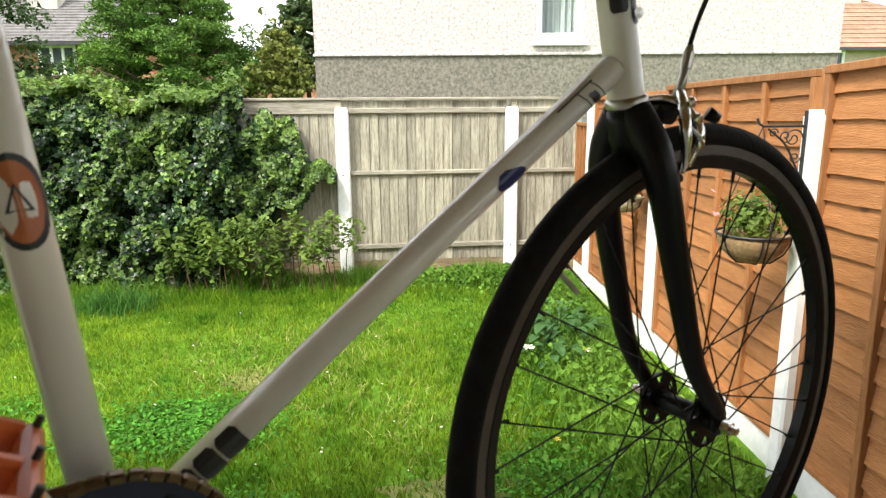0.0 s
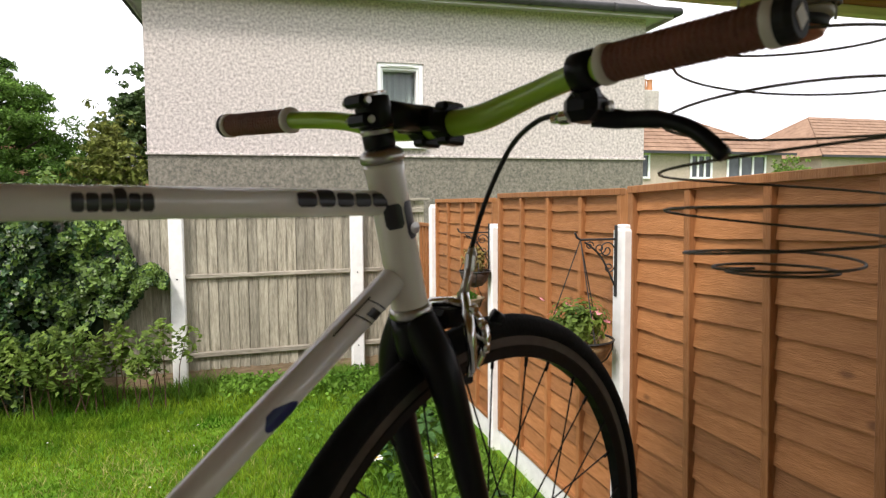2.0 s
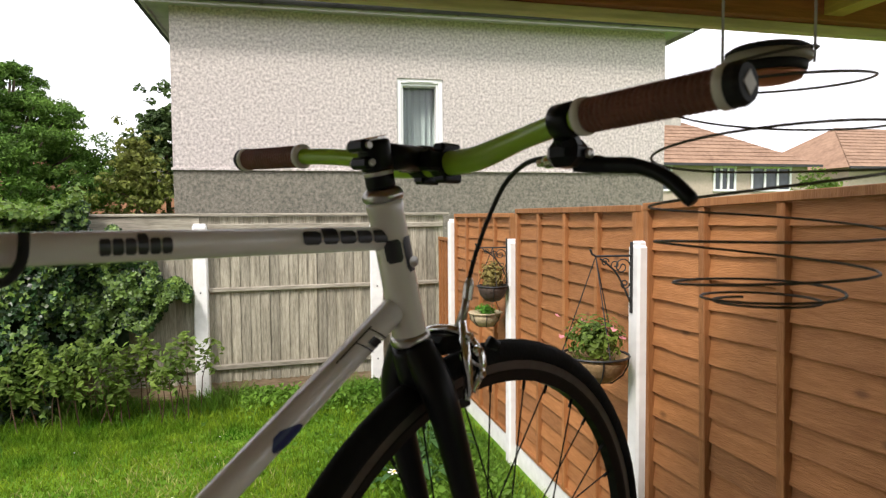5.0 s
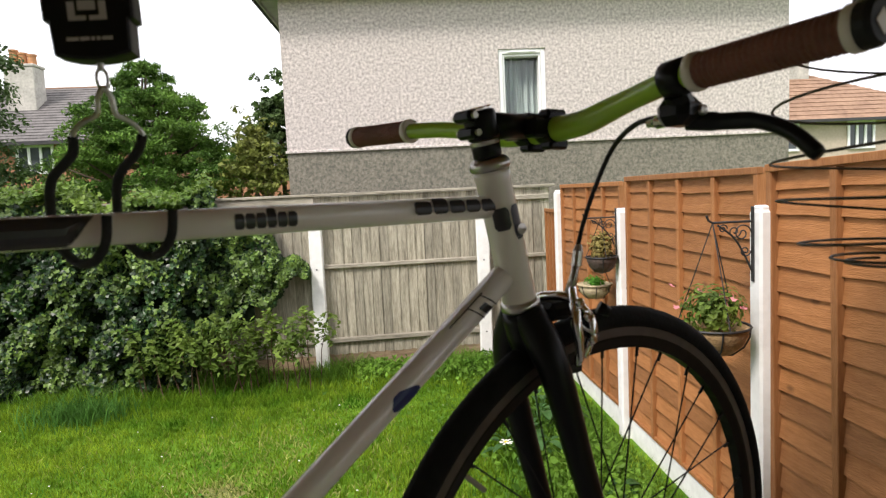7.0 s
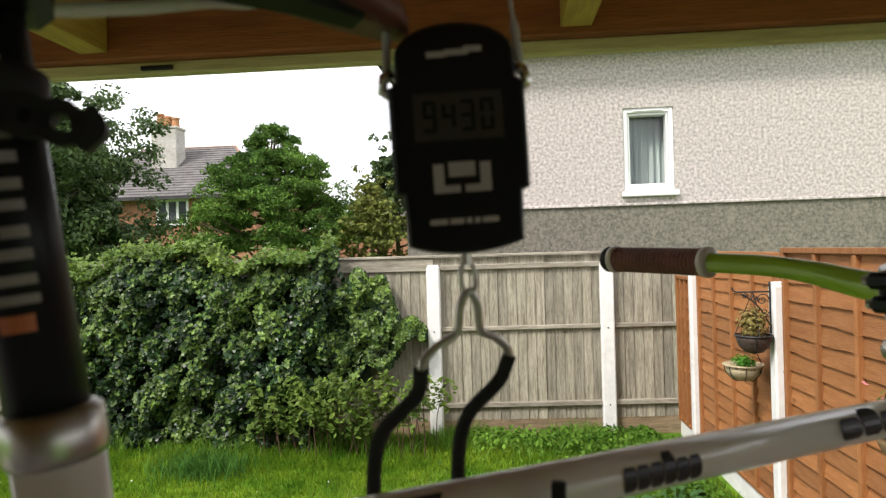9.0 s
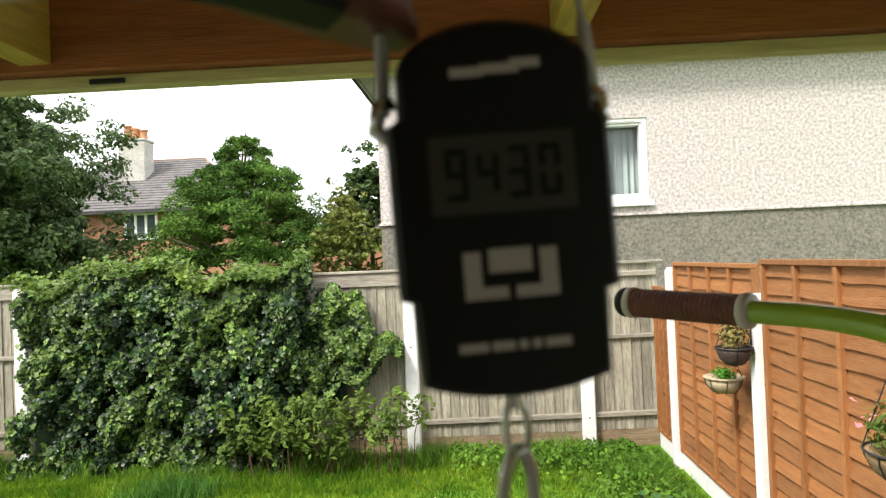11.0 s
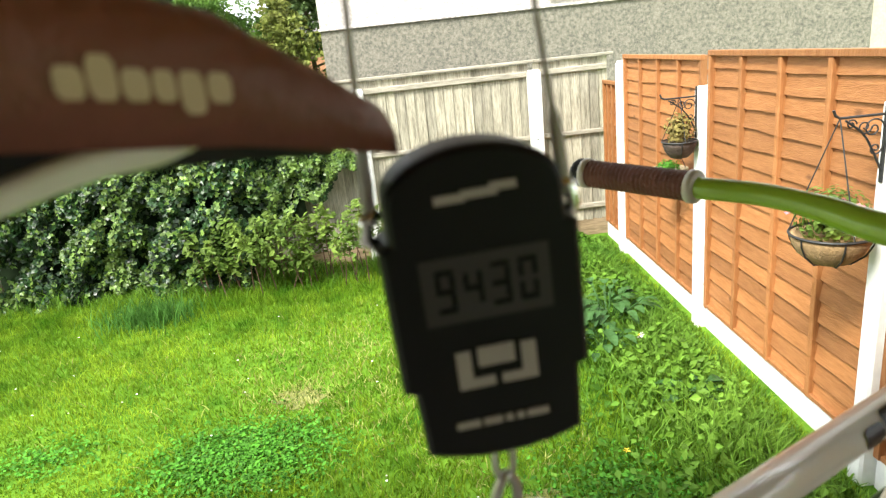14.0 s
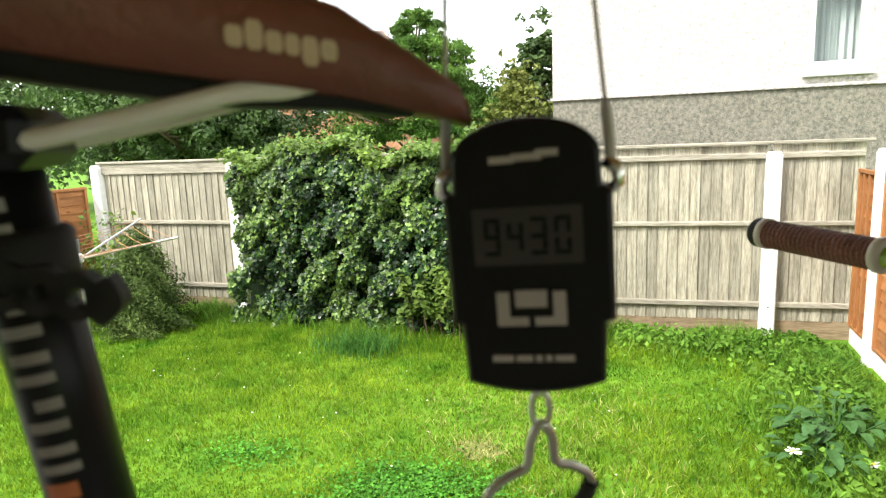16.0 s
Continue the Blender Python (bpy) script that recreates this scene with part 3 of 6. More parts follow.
def back_panel(x0, x1, seed, tall=False):
    rng = random.Random(seed)
    a, b = Vector((x0, back_y(x0) + 0.03, 0)), Vector((x1, back_y(x1) + 0.03, 0))
    ang = math.degrees(math.atan2(b.y - a.y, b.x - a.x))
    w = (b - a).length
    t = thing("back_fence_panel", pose(a.x, a.y, 0, 0, 0, ang), "weathered grey feather-edge fence panel between white posts", "fence panel", "grey back fence panels")
    top = 1.995 if tall else 1.86
    if tall:
        part("arris_rail", boxm(0, w, -0.045, 0.0, 1.855, 1.918, bevel=0.01), M_GREYRAIL, t)
        for k in range(2):
            part("board", boxm(-0.072 + 0.073 * k, -0.001 + 0.073 * k, -0.008 - 0.003 * k, 0.01, 1.905, top, bevel=0.002), M_GREYWOOD, t)
    else:
        part("cap_board", boxm(-0.07, w + 0.07, -0.035, 0.0, 1.855, 2.0, bevel=0.004), M_GREYRAIL, t)
    part("cap_strip", boxm(-0.07, w + 0.07, -0.055, 0.03, 2.0, 2.03, bevel=0.005), M_GREYRAIL, t)
    for z, th in ((1.205, 0.05), (0.36, 0.06)):
        part("arris_rail", boxm(0, w, -0.045, 0.0, z - th / 2, z + th / 2, bevel=0.01), M_GREYRAIL, t)
    part("base_board", boxm(0, w, -0.006, 0.02, 0.0, 0.2, bevel=0.004), M_BASEBOARD, t, "brown base board")
    n = max(2, round(w / 0.105))
    bw = w / n
    for i in range(n):
        bm = bmesh.new()
        dz = rng.uniform(-0.008, 0.0)
        d0, d1 = rng.uniform(-0.004, 0.002), rng.uniform(-0.014, -0.008)
        x_a, x_b = i * bw + rng.uniform(-0.002, 0.002), (i + 1) * bw + 0.012
        vs = [bm.verts.new(p) for p in ((x_a, d0, 0.19), (x_b, d1 - 0.002, 0.19), (x_b, d1 + 0.010, 0.19), (x_a, 0.012, 0.19),
                                        (x_a, d0, top + dz), (x_b, d1 - 0.002, top + dz), (x_b, d1 + 0.010, top + dz), (x_a, 0.012, top + dz))]
        for q in ((0, 3, 2, 1), (4, 5, 6, 7), (0, 1, 5, 4), (1, 2, 6, 5), (2, 3, 7, 6), (3, 0, 4, 7)):
            bm.faces.new([vs[k] for k in q])
        part("board", bm, M_GREYWOOD, t)


xs = [-7.13, -4.93, -2.8, -0.598, 1.296]
for i, (xa, xb) in enumerate(zip(xs, xs[1:])):
    back_panel(xa + 0.07, xb - 0.07, 60 + i, i == 3)
back_panel(1.296 + 0.07, 2.10, 66, True)

SIDE_X = 2.085


def lap_panel(y0, y1, z0, z1, seed, x=SIDE_X, face=-1, battens=None, slope=0.0):
    """Overlapped horizontal boards in a frame with upright battens; y0 < y1; the battens look to -x (face -1) or +x."""
    rng = random.Random(seed)
    t = thing("lap_fence_panel", pose(x, y0, z0, slope), "orange-brown stained overlap fence panel on a white gravel board", "fence panel", "orange side fence panels")
    w, h = y1 - y0, z1 - z0
    n = round(h / 0.115)
    bh = h / n
    for i in range(n):
        bm = bmesh.new()
        za, zb = i * bh, (i + 1) * bh + 0.016
        k = 15
        low, top, lowb, topb = [], [], [], []
        ph = rng.uniform(0, 6)
        for j in range(k):
            yy = w * j / (k - 1)
            wave = 0.005 * math.sin(ph + j * 0.6) + rng.uniform(-0.0035, 0.0035)
            low.append(bm.verts.new((face * 0.023, yy, max(za + wave, 0.0))))
            lowb.append(bm.verts.new((face * 0.012, yy, max(za + wave, 0.0))))
            top.append(bm.verts.new((face * 0.004, yy, min(zb, h))))
            topb.append(bm.verts.new((face * -0.004, yy, min(zb, h))))
        for j in range(k - 1):
            for p, q in ((low, top), (top, topb), (topb, lowb), (lowb, low)):
                bm.faces.new((p[j], p[j + 1], q[j + 1], q[j]))
        part("board", bm, M_TIMBER_H, t)
    for yb in (battens if battens is not None else [w * k / 4 for k in (1, 2, 3)]):
        part("batten", boxm(face * 0.045 if face < 0 else 0.008, -0.008 if face < 0 else 0.045, yb - 0.02, yb + 0.02, 0.004, h - 0.035, bevel=0.003), M_TIMBER, t)
    for yb in (0.02, w - 0.02):
        part("edge_batten", boxm(min(face * 0.047, 0), max(face * 0.047, 0), yb - 0.02, yb + 0.02, 0.0, h - 0.002, bevel=0.003), M_TIMBER, t)
    part("top_rail", boxm(min(face * 0.05, 0.02), max(face * 0.05, -0.02), -0.003, w + 0.003, h - 0.032, h + 0.004, bevel=0.003), M_TIMBER, t)
    part("bottom_rail", boxm(min(face * 0.041, 0), max(face * 0.041, 0), 0.042, w - 0.042, 0.002, 0.03, bevel=0.003), M_TIMBER, t)


def gravel(y0, y1, z1, x):
    ob = link("gravel_board", boxm(-0.028, 0.028, 0, y1 - y0, -0.2, z1, bevel=0.008), M_WHITE_POST)
    ob.matrix_world = pose(x, y0, 0)
    tagged(ob, "white painted concrete gravel board under the fence panel", "gravel board", "white gravel boards")


SIDE_POSTS = [(7.144, 1.954), (5.257, 1.804), (3.363, 1.858), (1.425, 1.86)]
for py, ph in SIDE_POSTS:
    post(2.045, py, ph, 0.11, 0.10)
for k, (ya, yb, zt) in enumerate(((7.2, 7.83, 1.74), (5.312, 7.09, 2.005), (3.418, 5.202, 2.036), (1.48, 3.308, 2.044), (-0.4, 1.37, 2.03))):
    # one panel rises a little towards the house
    rise = 0.046 if k == 3 else 0.0
    lap_panel(ya, yb, 0.17 + rise, zt + rise, 80 + k, slope=-1.45 if rise else 0.0)
    gravel(ya, yb, 0.17 + rise * 0.6, SIDE_X)

# left-hand boundary
for k, (ya, yb) in enumerate(((5.75, 7.6), (3.85, 5.68), (1.95, 3.78))):
    lap_panel(ya, yb, 0.12, 1.70, 90 + k, x=-7.3, face=1)
    gravel(ya, yb, 0.12, -7.3)
for py in (5.715, 3.815, 1.9):
    post(-7.3, py, 1.72, 0.11, 0.10)


# ---- the rendered house behind the fence ----
def neighbour_house():
    t = thing("neighbour_house", pose(-1.10, 9.300, 0, 0, 0, math.degrees(math.atan2(-0.216, 7.075))), "pale pebbledashed house with a grey band and one small window", "house")
    W, D, Z = 6.93, 8.0, 4.68
    wx0, wx1, wz0, wz1 = 2.899, 3.542, 2.765, 3.870
    bm = bmesh.new()
    g = [[[bm.verts.new((x, y, z)) for z in (2.61, wz0, wz1, Z)] for x in (0, wx0, wx1, W)] for y in (0, 0.28)]
    for i in range(3):
        for j in range(3):
            if i == 1 and j == 1:
                continue
            for k in (0, 1):
                bm.faces.new((g[k][i][j], g[k][i + 1][j], g[k][i + 1][j + 1], g[k][i][j + 1]))
    for p, q in (((1, 1), (2, 1)), ((2, 1), (2, 2)), ((2, 2), (1, 2)), ((1, 2), (1, 1))):
        bm.faces.new((g[0][p[0]][p[1]], g[0][q[0]][q[1]], g[1][q[0]][q[1]], g[1][p[0]][p[1]]))
    part("front_wall", bm, M_RENDER, t, "pale pebbledash wall")
    part("side_wall", boxm(0.0, 0.28, 0.281, D, 2.61, Z), M_RENDER, t)
    part("side_wall", boxm(W - 0.28, W, 0.281, D, 2.61, Z), M_RENDER, t)
    part("rear_wall", boxm(0.281, W - 0.281, D - 0.28, D, 2.61, Z), M_RENDER, t)
    bm = bmesh.new()
    box(bm, 0.0, W, 0.012, D, 0, 2.60)
    part("lower_wall", bm, M_BAND, t, "grey pebbledash band")
    part("drip_edge", boxm(-0.02, W + 0.02, -0.022, 0.03, 2.595, 2.63, bevel=0.006), M_RENDER, t)
    # hipped roof with overhanging eaves
    o, e, r = 0.27, Z + 0.06, Z + 2.6
    bm = bmesh.new()
    c = [bm.verts.new(p) for p in ((-o, -o, e), (W + o, -o, e), (W + o, D + o, e), (-o, D + o, e))]
    p, q = bm.verts.new((W / 2 - 0.6, D / 2, r)), bm.verts.new((W / 2 + 0.6, D / 2, r))
    for f in ((c[0], c[1], q, p), (c[1], c[2], q), (c[2], c[3], p, q), (c[3], c[0], p)):
        bm.faces.new(f)
    part("roof", bm, M_SLATE, t)
    part("soffit", boxm(-o, W + o, -o, D + o, Z - 0.005, Z + 0.02), M_FASCIA, t)
    for a in ((-o, W + o, -o - 0.02, -o, Z - 0.06, Z + 0.075), (-o - 0.02, -o, -o, D + o, Z - 0.06, Z + 0.075), (W + o, W + o + 0.02, -o, D + o, Z - 0.06, Z + 0.075)):
        part("fascia", boxm(*a), M_FASCIA, t)
    g = Z + 0.03
    for a, b in (((-o - 0.08, -o - 0.07, g), (W + o + 0.08, -o - 0.07, g)), ((-o - 0.07, -o - 0.08, g), (-o - 0.07, D + o, g)), ((W + o + 0.07, -o - 0.08, g), (W + o + 0.07, D + o, g))):
        gut = part("gutter", tube([a, b], 0.055, 10), M_GUTTER, t, smooth=True)
        for k in range(1, 6):
            u = Vector(a).lerp(Vector(b), k / 6 + 0.03)
            part("gutter_bracket", lathem([(0.062, -0.02), (0.062, 0.02)], 10, axis_to(u, b)), M_GUTTER, gut)
    # window
    win = part("window", boxm(wx0, wx1, 0.20, 0.22, wz0, wz1), M_GLASS, t, "white plastic window with grey curtains")
    win.visible_shadow = False
    for a in ((wx0, wx0 + 0.06, wz0, wz1), (wx1 - 0.06, wx1, wz0, wz1), (wx0 + 0.06, wx1 - 0.06, wz1 - 0.06, wz1), (wx0 + 0.06, wx1 - 0.06, wz0, wz0 + 0.085)):
        part("window_frame", boxm(a[0], a[1], 0.02, 0.19, a[2], a[3], bevel=0.006), M_UPVC, win)
    for a in ((wx0 + 0.062, wx0 + 0.09, wz0 + 0.087, wz1 - 0.062), (wx1 - 0.09, wx1 - 0.062, wz0 + 0.087, wz1 - 0.062), (wx0 + 0.0905, wx1 - 0.0905, wz1 - 0.092, wz1 - 0.062), (wx0 + 0.0905, wx1 - 0.0905, wz0 + 0.087, wz0 + 0.115)):
        part("sash", boxm(a[0], a[1], 0.045, 0.185, a[2], a[3], bevel=0.005), M_UPVC, win)
    part("vent", boxm(wx0 + 0.14, wx1 - 0.14, 0.006, 0.0195, wz1 - 0.045, wz1 - 0.027, bevel=0.004), M_UPVC, win)
    part("window_sill", boxm(wx0 - 0.04, wx1 + 0.04, -0.07, -0.013, wz0 - 0.055, wz0 + 0.015, bevel=0.008), M_UPVC, win)
    bm = bmesh.new()
    rows = []
    for k in range(61):
        xx = wx0 + (wx1 - wx0) * k / 60
        gap = abs(k - 34) < 3
        yy = 0.30 + 0.022 * math.sin(k * 0.9) + 0.012 * math.sin(k * 2.3 + 1) + (0.05 if gap else 0)
        rows.append((bm.verts.new((xx, yy, wz0)), bm.verts.new((xx, yy + 0.006, wz1))))
    for a, b in zip(rows, rows[1:]):
        bm.faces.new((a[0], b[0], b[1], a[1]))
    part("curtain", bm, M_CURTAIN, win, smooth=True)
    part("room_wall", boxm(wx0 - 0.5, wx1 + 0.5, 1.4, 1.45, wz0 - 0.3, wz1 + 0.3), M_DARKROOM, t)


neighbour_house()


# ---- distant houses ----
def far_window(t, x0, x1, z0, z1, y, bars=2):
    win = part("window", boxm(x0, x1, y - 0.02, y + 0.01, z0, z1), M_GLASS_FAR, t, "white framed window")
    n = bars + 1
    for a in ((x0 - 0.06, x1 + 0.06, z1, z1 + 0.1), (x0 - 0.06, x1 + 0.06, z0 - 0.1, z0)):
        part("window_frame", boxm(a[0], a[1], y - 0.08, y - 0.021, a[2], a[3]), M_UPVC, win)
    for k in range(n + 1):
        xx = x0 + (x1 - x0) * k / n
        part("mullion", boxm(xx - 0.05, xx + 0.05, y - 0.075, y - 0.021, z0, z1), M_UPVC, win)


M_GLASS_FAR = mat("far_window_glass", (0.055, 0.065, 0.07), 0.08, scale=2, var=0.4)


def slate_rows(t, x0, x1, y0, z0, y1, z1, rows, material, cols):
    """Courses of roof slates as slightly lapped strips from eave to ridge, tapering in to the hips."""
    for i in range(rows):
        u0, u1 = i / rows, (i + 1.25) / rows
        bm = bmesh.new()
        xa0, xb0 = x0[0] + (x1[0] - x0[0]) * u0, x0[1] + (x1[1] - x0[1]) * u0
        u1 = min(u1, 1)
        xa1, xb1 = x0[0] + (x1[0] - x0[0]) * u1, x0[1] + (x1[1] - x0[1]) * u1
        vs = [bm.verts.new(p) for p in ((xa0, y0 + (y1 - y0) * u0 - 0.04, z0 + (z1 - z0) * u0 + 0.025), (xb0, y0 + (y1 - y0) * u0 - 0.04, z0 + (z1 - z0) * u0 + 0.025),
                                        (xb1, y0 + (y1 - y0) * u1, z0 + (z1 - z0) * u1 + 0.01), (xa1, y0 + (y1 - y0) * u1, z0 + (z1 - z0) * u1 + 0.01),
                                        (xa0, y0 + (y1 - y0) * u0 - 0.03, z0 + (z1 - z0) * u0 + 0.01), (xb0, y0 + (y1 - y0) * u0 - 0.03, z0 + (z1 - z0) * u0 + 0.01))]
        bm.faces.new((vs[0], vs[1], vs[2], vs[3]))
        bm.faces.new((vs[4], vs[5], vs[1], vs[0]))
        part("slate_course", bm, material, t)


def far_house_left():
    t = thing("far_brick_house", pose(-14.0, 28.0, 0), "red brick house with grey slate roof and stone chimney", "house")
    part("wall", boxm(-5.0, 3.6, 0, 8, 0, 4.78), M_BRICK, t)
    bm = bmesh.new()
    c = [bm.verts.new(p) for p in ((-5.4, -0.4, 4.73), (4.0, -0.4, 4.73), (4.0, 8.4, 4.73), (-5.4, 8.4, 4.73))]
    p, q = bm.verts.new((-3.8, 4, 7.55)), bm.verts.new((1.1, 4, 7.55))
    for f in ((c[0], c[1], q, p), (c[1], c[2], q), (c[2], c[3], p, q), (c[3], c[0], p), (c[3], c[2], c[1], c[0])):
        bm.faces.new(f)
    part("roof", bm, M_SLATE, t, "grey slate roof")
    slate_rows(t, (-5.4, 4.0), (-3.8, 1.1), -0.42, 4.75, 3.98, 7.58, 20, M_SLATE, 1)
    part("ridge_tiles", tube([(-3.8, 4, 7.58), (1.1, 4, 7.58), (4.0, -0.4, 4.80)], 0.07, 8), M_ROOF_ORANGE, t)
    ch = part("chimney", boxm(-2.25, -0.98, 2.0, 2.9, 5.8, 8.22, bevel=0.03), M_STONE, t, "rendered chimney stack")
    part("chimney_cap", boxm(-2.30, -0.93, 1.95, 2.95, 8.22, 8.34, bevel=0.03), M_STONE, ch)
    for k, tall in enumerate((0.70, 0.56, 0.48)):
        part("chimney_pot", lathem([(0.19, 0), (0.18, 0.08), (0.165, tall - 0.1), (0.20, tall - 0.08), (0.20, tall), (0.12, tall)], 12, pose(-1.98 + k * 0.38, 2.45, 8.33)), M_POT, ch)
    far_window(t, -0.88, 0.50, 3.58, 4.55, 0)
    part("gutter", boxm(-5.4, 4.0, -0.52, -0.4, 4.62, 4.75), M_GUTTER, t)
    far_window(t, -4.2, -2.8, 3.58, 4.55, 0)
    t2 = thing("far_brick_house", pose(-4.6, 33.0, 0), "brick house with a terracotta roof behind trees", "house")
    part("wall", boxm(-4, 4, 0, 8, 0, 3.6), M_BRICK, t2)
    bm = bmesh.new()
    c = [bm.verts.new(p) for p in ((-4.4, -0.4, 3.5), (4.4, -0.4, 3.5), (4.4, 8.4, 3.5), (-4.4, 8.4, 3.5))]
    p, q = bm.verts.new((-1.0, 4, 5.6)), bm.verts.new((1.0, 4, 5.6))
    for f in ((c[0], c[1], q, p), (c[1], c[2], q), (c[2], c[3], p, q), (c[3], c[0], p), (c[3], c[2], c[1], c[0])):
        bm.faces.new(f)
    part("roof", bm, M_SLATE, t2)
    far_window(t2, 1.6, 3.2, 2.3, 3.3, 0)


far_house_left()


def far_house_right(x, y, w, eave, ridge, apex, label, turn=0, wins=(), chim=None):
    t = thing("far_tiled_house", pose(x, y, 0, 0, 0, turn), label, "house", "terracotta-roofed houses")
    part("wall", boxm(0, w, 0, 8, 0, eave), M_UPVC_WALL, t, "cream rendered wall")
    bm = bmesh.new()
    c = [bm.verts.new(p) for p in ((-0.4, -0.4, eave), (w + 0.4, -0.4, eave), (w + 0.4, 8.4, eave), (-0.4, 8.4, eave))]
    p, q = bm.verts.new((apex[0], 4, ridge)), bm.verts.new((apex[1], 4, ridge))
    for f in ((c[0], c[1], q, p), (c[1], c[2], q), (c[2], c[3], p, q), (c[3], c[0], p), (c[3], c[2], c[1], c[0])):
        bm.faces.new(f)
    part("roof", bm, M_ROOF_ORANGE, t, "orange-brown tiled hip roof")
    slate_rows(t, (-0.4, w + 0.4), apex, -0.42, eave + 0.02, 3.98, ridge + 0.03, 12, M_ROOF_ORANGE, 1)
    part("gutter", boxm(-0.4, w + 0.4, -0.5, -0.4, eave - 0.08, eave + 0.04), M_GUTTER, t)
    for a, b, c_, d in wins:
        far_window(t, a, b, c_, d, 0)
    if chim:
        ch = part("chimney", boxm(chim - 0.6, chim + 0.6, 3.4, 4.4, ridge - 1.0, ridge + 0.9, bevel=0.03), M_STONE, t)
        for k in range(3):
            part("chimney_pot", lathem([(0.16, 0), (0.13, 0.5), (0.16, 0.6), (0.1, 0.6)], 10, pose(chim - 0.35 + k * 0.35, 3.9, ridge + 0.9)), M_POT, ch)


M_UPVC_WALL = mat("cream_render", (0.47, 0.39, 0.31), 0.9, scale=10, var=0.12)
far_house_right(14.0, 26.0, 10.3, 4.2, 6.72, (4.5, 5.9), "cream house with orange hipped tile roof beyond the fence", wins=((5.2, 6.3, 3.1, 4.05), (7.2, 9.3, 3.1, 4.05), (1.2, 3.0, 3.1, 4.05)), chim=5.2)
far_house_right(27.2, 26.5, 11, 4.2, 6.7, (3.0, 8.5), "cream house with broad terracotta roof beyond the fence", chim=None)


# ---- hedge, shrub and trees ----
def hedge():
    t = thing("ivy_hedge", None, "dense dark green ivy smothering the back fence", "hedge")
    rng = np.random.default_rng(71)
    n = 33000
    x = rng.uniform(-4.76, -0.70, n)
    zt = 2.0 + 0.10 * np.sin(x * 3.1) + 0.07 * np.sin(x * 7.7 + 1) + 0.05 * np.sin(x * 17)
    zt = np.where(x > -1.60, 2.0 - (x + 1.60) * 0.78 + 0.13 * np.sin(x * 9.0) + 0.08 * np.sin(x * 21.0), zt)
    zb = np.where(x > -1.9, 0.42 + (x + 1.9) * 0.62 + 0.1 * np.sin(x * 13.0), 0.0)
    z = zb + (zt - zb) * rng.uniform(0, 1, n) ** 0.9
    bulge = 0.34 + 0.07 * np.sin(x * 2.3 + z * 2.0) + 0.05 * np.sin(x * 5.9 - z * 4.1) + 0.05 * np.sin(x * 13 + z * 11)
    bulge *= np.clip((zt - z) * 4 + 0.35, 0.3, 1) * np.where(x > -1.75, 0.55, 1.0) * np.where(x < -5.0, 0.5, 1.0)
    y = 7.66 - bulge * rng.uniform(0.72, 1.08, n)
    # hollows between the clumps of leaves
    hollow = np.sin(x * 13.3 + 2.0 * np.sin(z * 5.1)) + np.sin(z * 12.1 + 1.7 * np.sin(x * 6.3)) + 0.7 * np.sin(x * 25.0 - z * 17.0)
    thin = (hollow > -0.35) | (rng.uniform(0, 1, n) < 0.15) | (z > zt - 0.2)
    x, y, z = x[thin], y[thin] - 0.05 * np.clip(hollow[thin], -1, 1), z[thin]
    n = len(x)
    c = np.column_stack([x, y, z])
    nm = np.column_stack([rng.normal(0, 0.3, n), np.full(n, -1.0), np.full(n, 0.45)])
    size = rng.uniform(0.042, 0.082, n)
    # paler leaves in drifts, more of them high up, standing slightly proud
    paler = rng.uniform(0, 1, n) < 0.31 + 0.20 * np.sin(x * 3.7 + 1.5 * np.sin(z * 2.9)) + 0.10 * (z > 1.5)
    c[paler, 1] -= 0.025
    tagged(scatter("leaves", c[paler], nm[paler], size[paler] * 0.92, IVY, IVY_F, M_IVY, t, 0.42, 72), kind="stuff")
    tagged(scatter("old_leaves", c[~paler], nm[~paler], size[~paler], IVY, IVY_F, M_IVY_DARKER, t, 0.5, 75), kind="stuff")
    m = 4600
    x2 = rng.uniform(-4.85, -1.7, m)
    c2 = np.column_stack([x2, 7.7 + rng.normal(-0.12, 0.16, m), 2.02 + 0.1 * np.sin(x2 * 3.1) + 0.07 * np.sin(x2 * 7.7 + 1) + np.abs(rng.normal(0, 0.07, m))])
    tagged(scatter("top_growth", c2, np.tile([0, -0.5, 1.0], (m, 1)), rng.uniform(0.04, 0.07, m), IVY, IVY_F, M_SHRUB, t, 0.6, 73), kind="stuff")
    # near-black sheet behind the leaves: paints the shade seen in the gaps
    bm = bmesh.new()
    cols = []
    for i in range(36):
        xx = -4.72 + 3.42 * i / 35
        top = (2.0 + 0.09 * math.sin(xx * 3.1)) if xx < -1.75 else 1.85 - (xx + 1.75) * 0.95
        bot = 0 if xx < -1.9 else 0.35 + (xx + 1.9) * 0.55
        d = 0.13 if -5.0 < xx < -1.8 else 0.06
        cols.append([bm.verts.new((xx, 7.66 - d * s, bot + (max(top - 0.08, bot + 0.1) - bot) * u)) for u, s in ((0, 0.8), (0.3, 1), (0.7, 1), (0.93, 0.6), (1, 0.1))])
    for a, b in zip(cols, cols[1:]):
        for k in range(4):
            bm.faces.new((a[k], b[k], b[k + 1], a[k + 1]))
    part("gap_shade_sheet", bm, M_IVY_GAP_SHADE, t)
    r = random.Random(74)
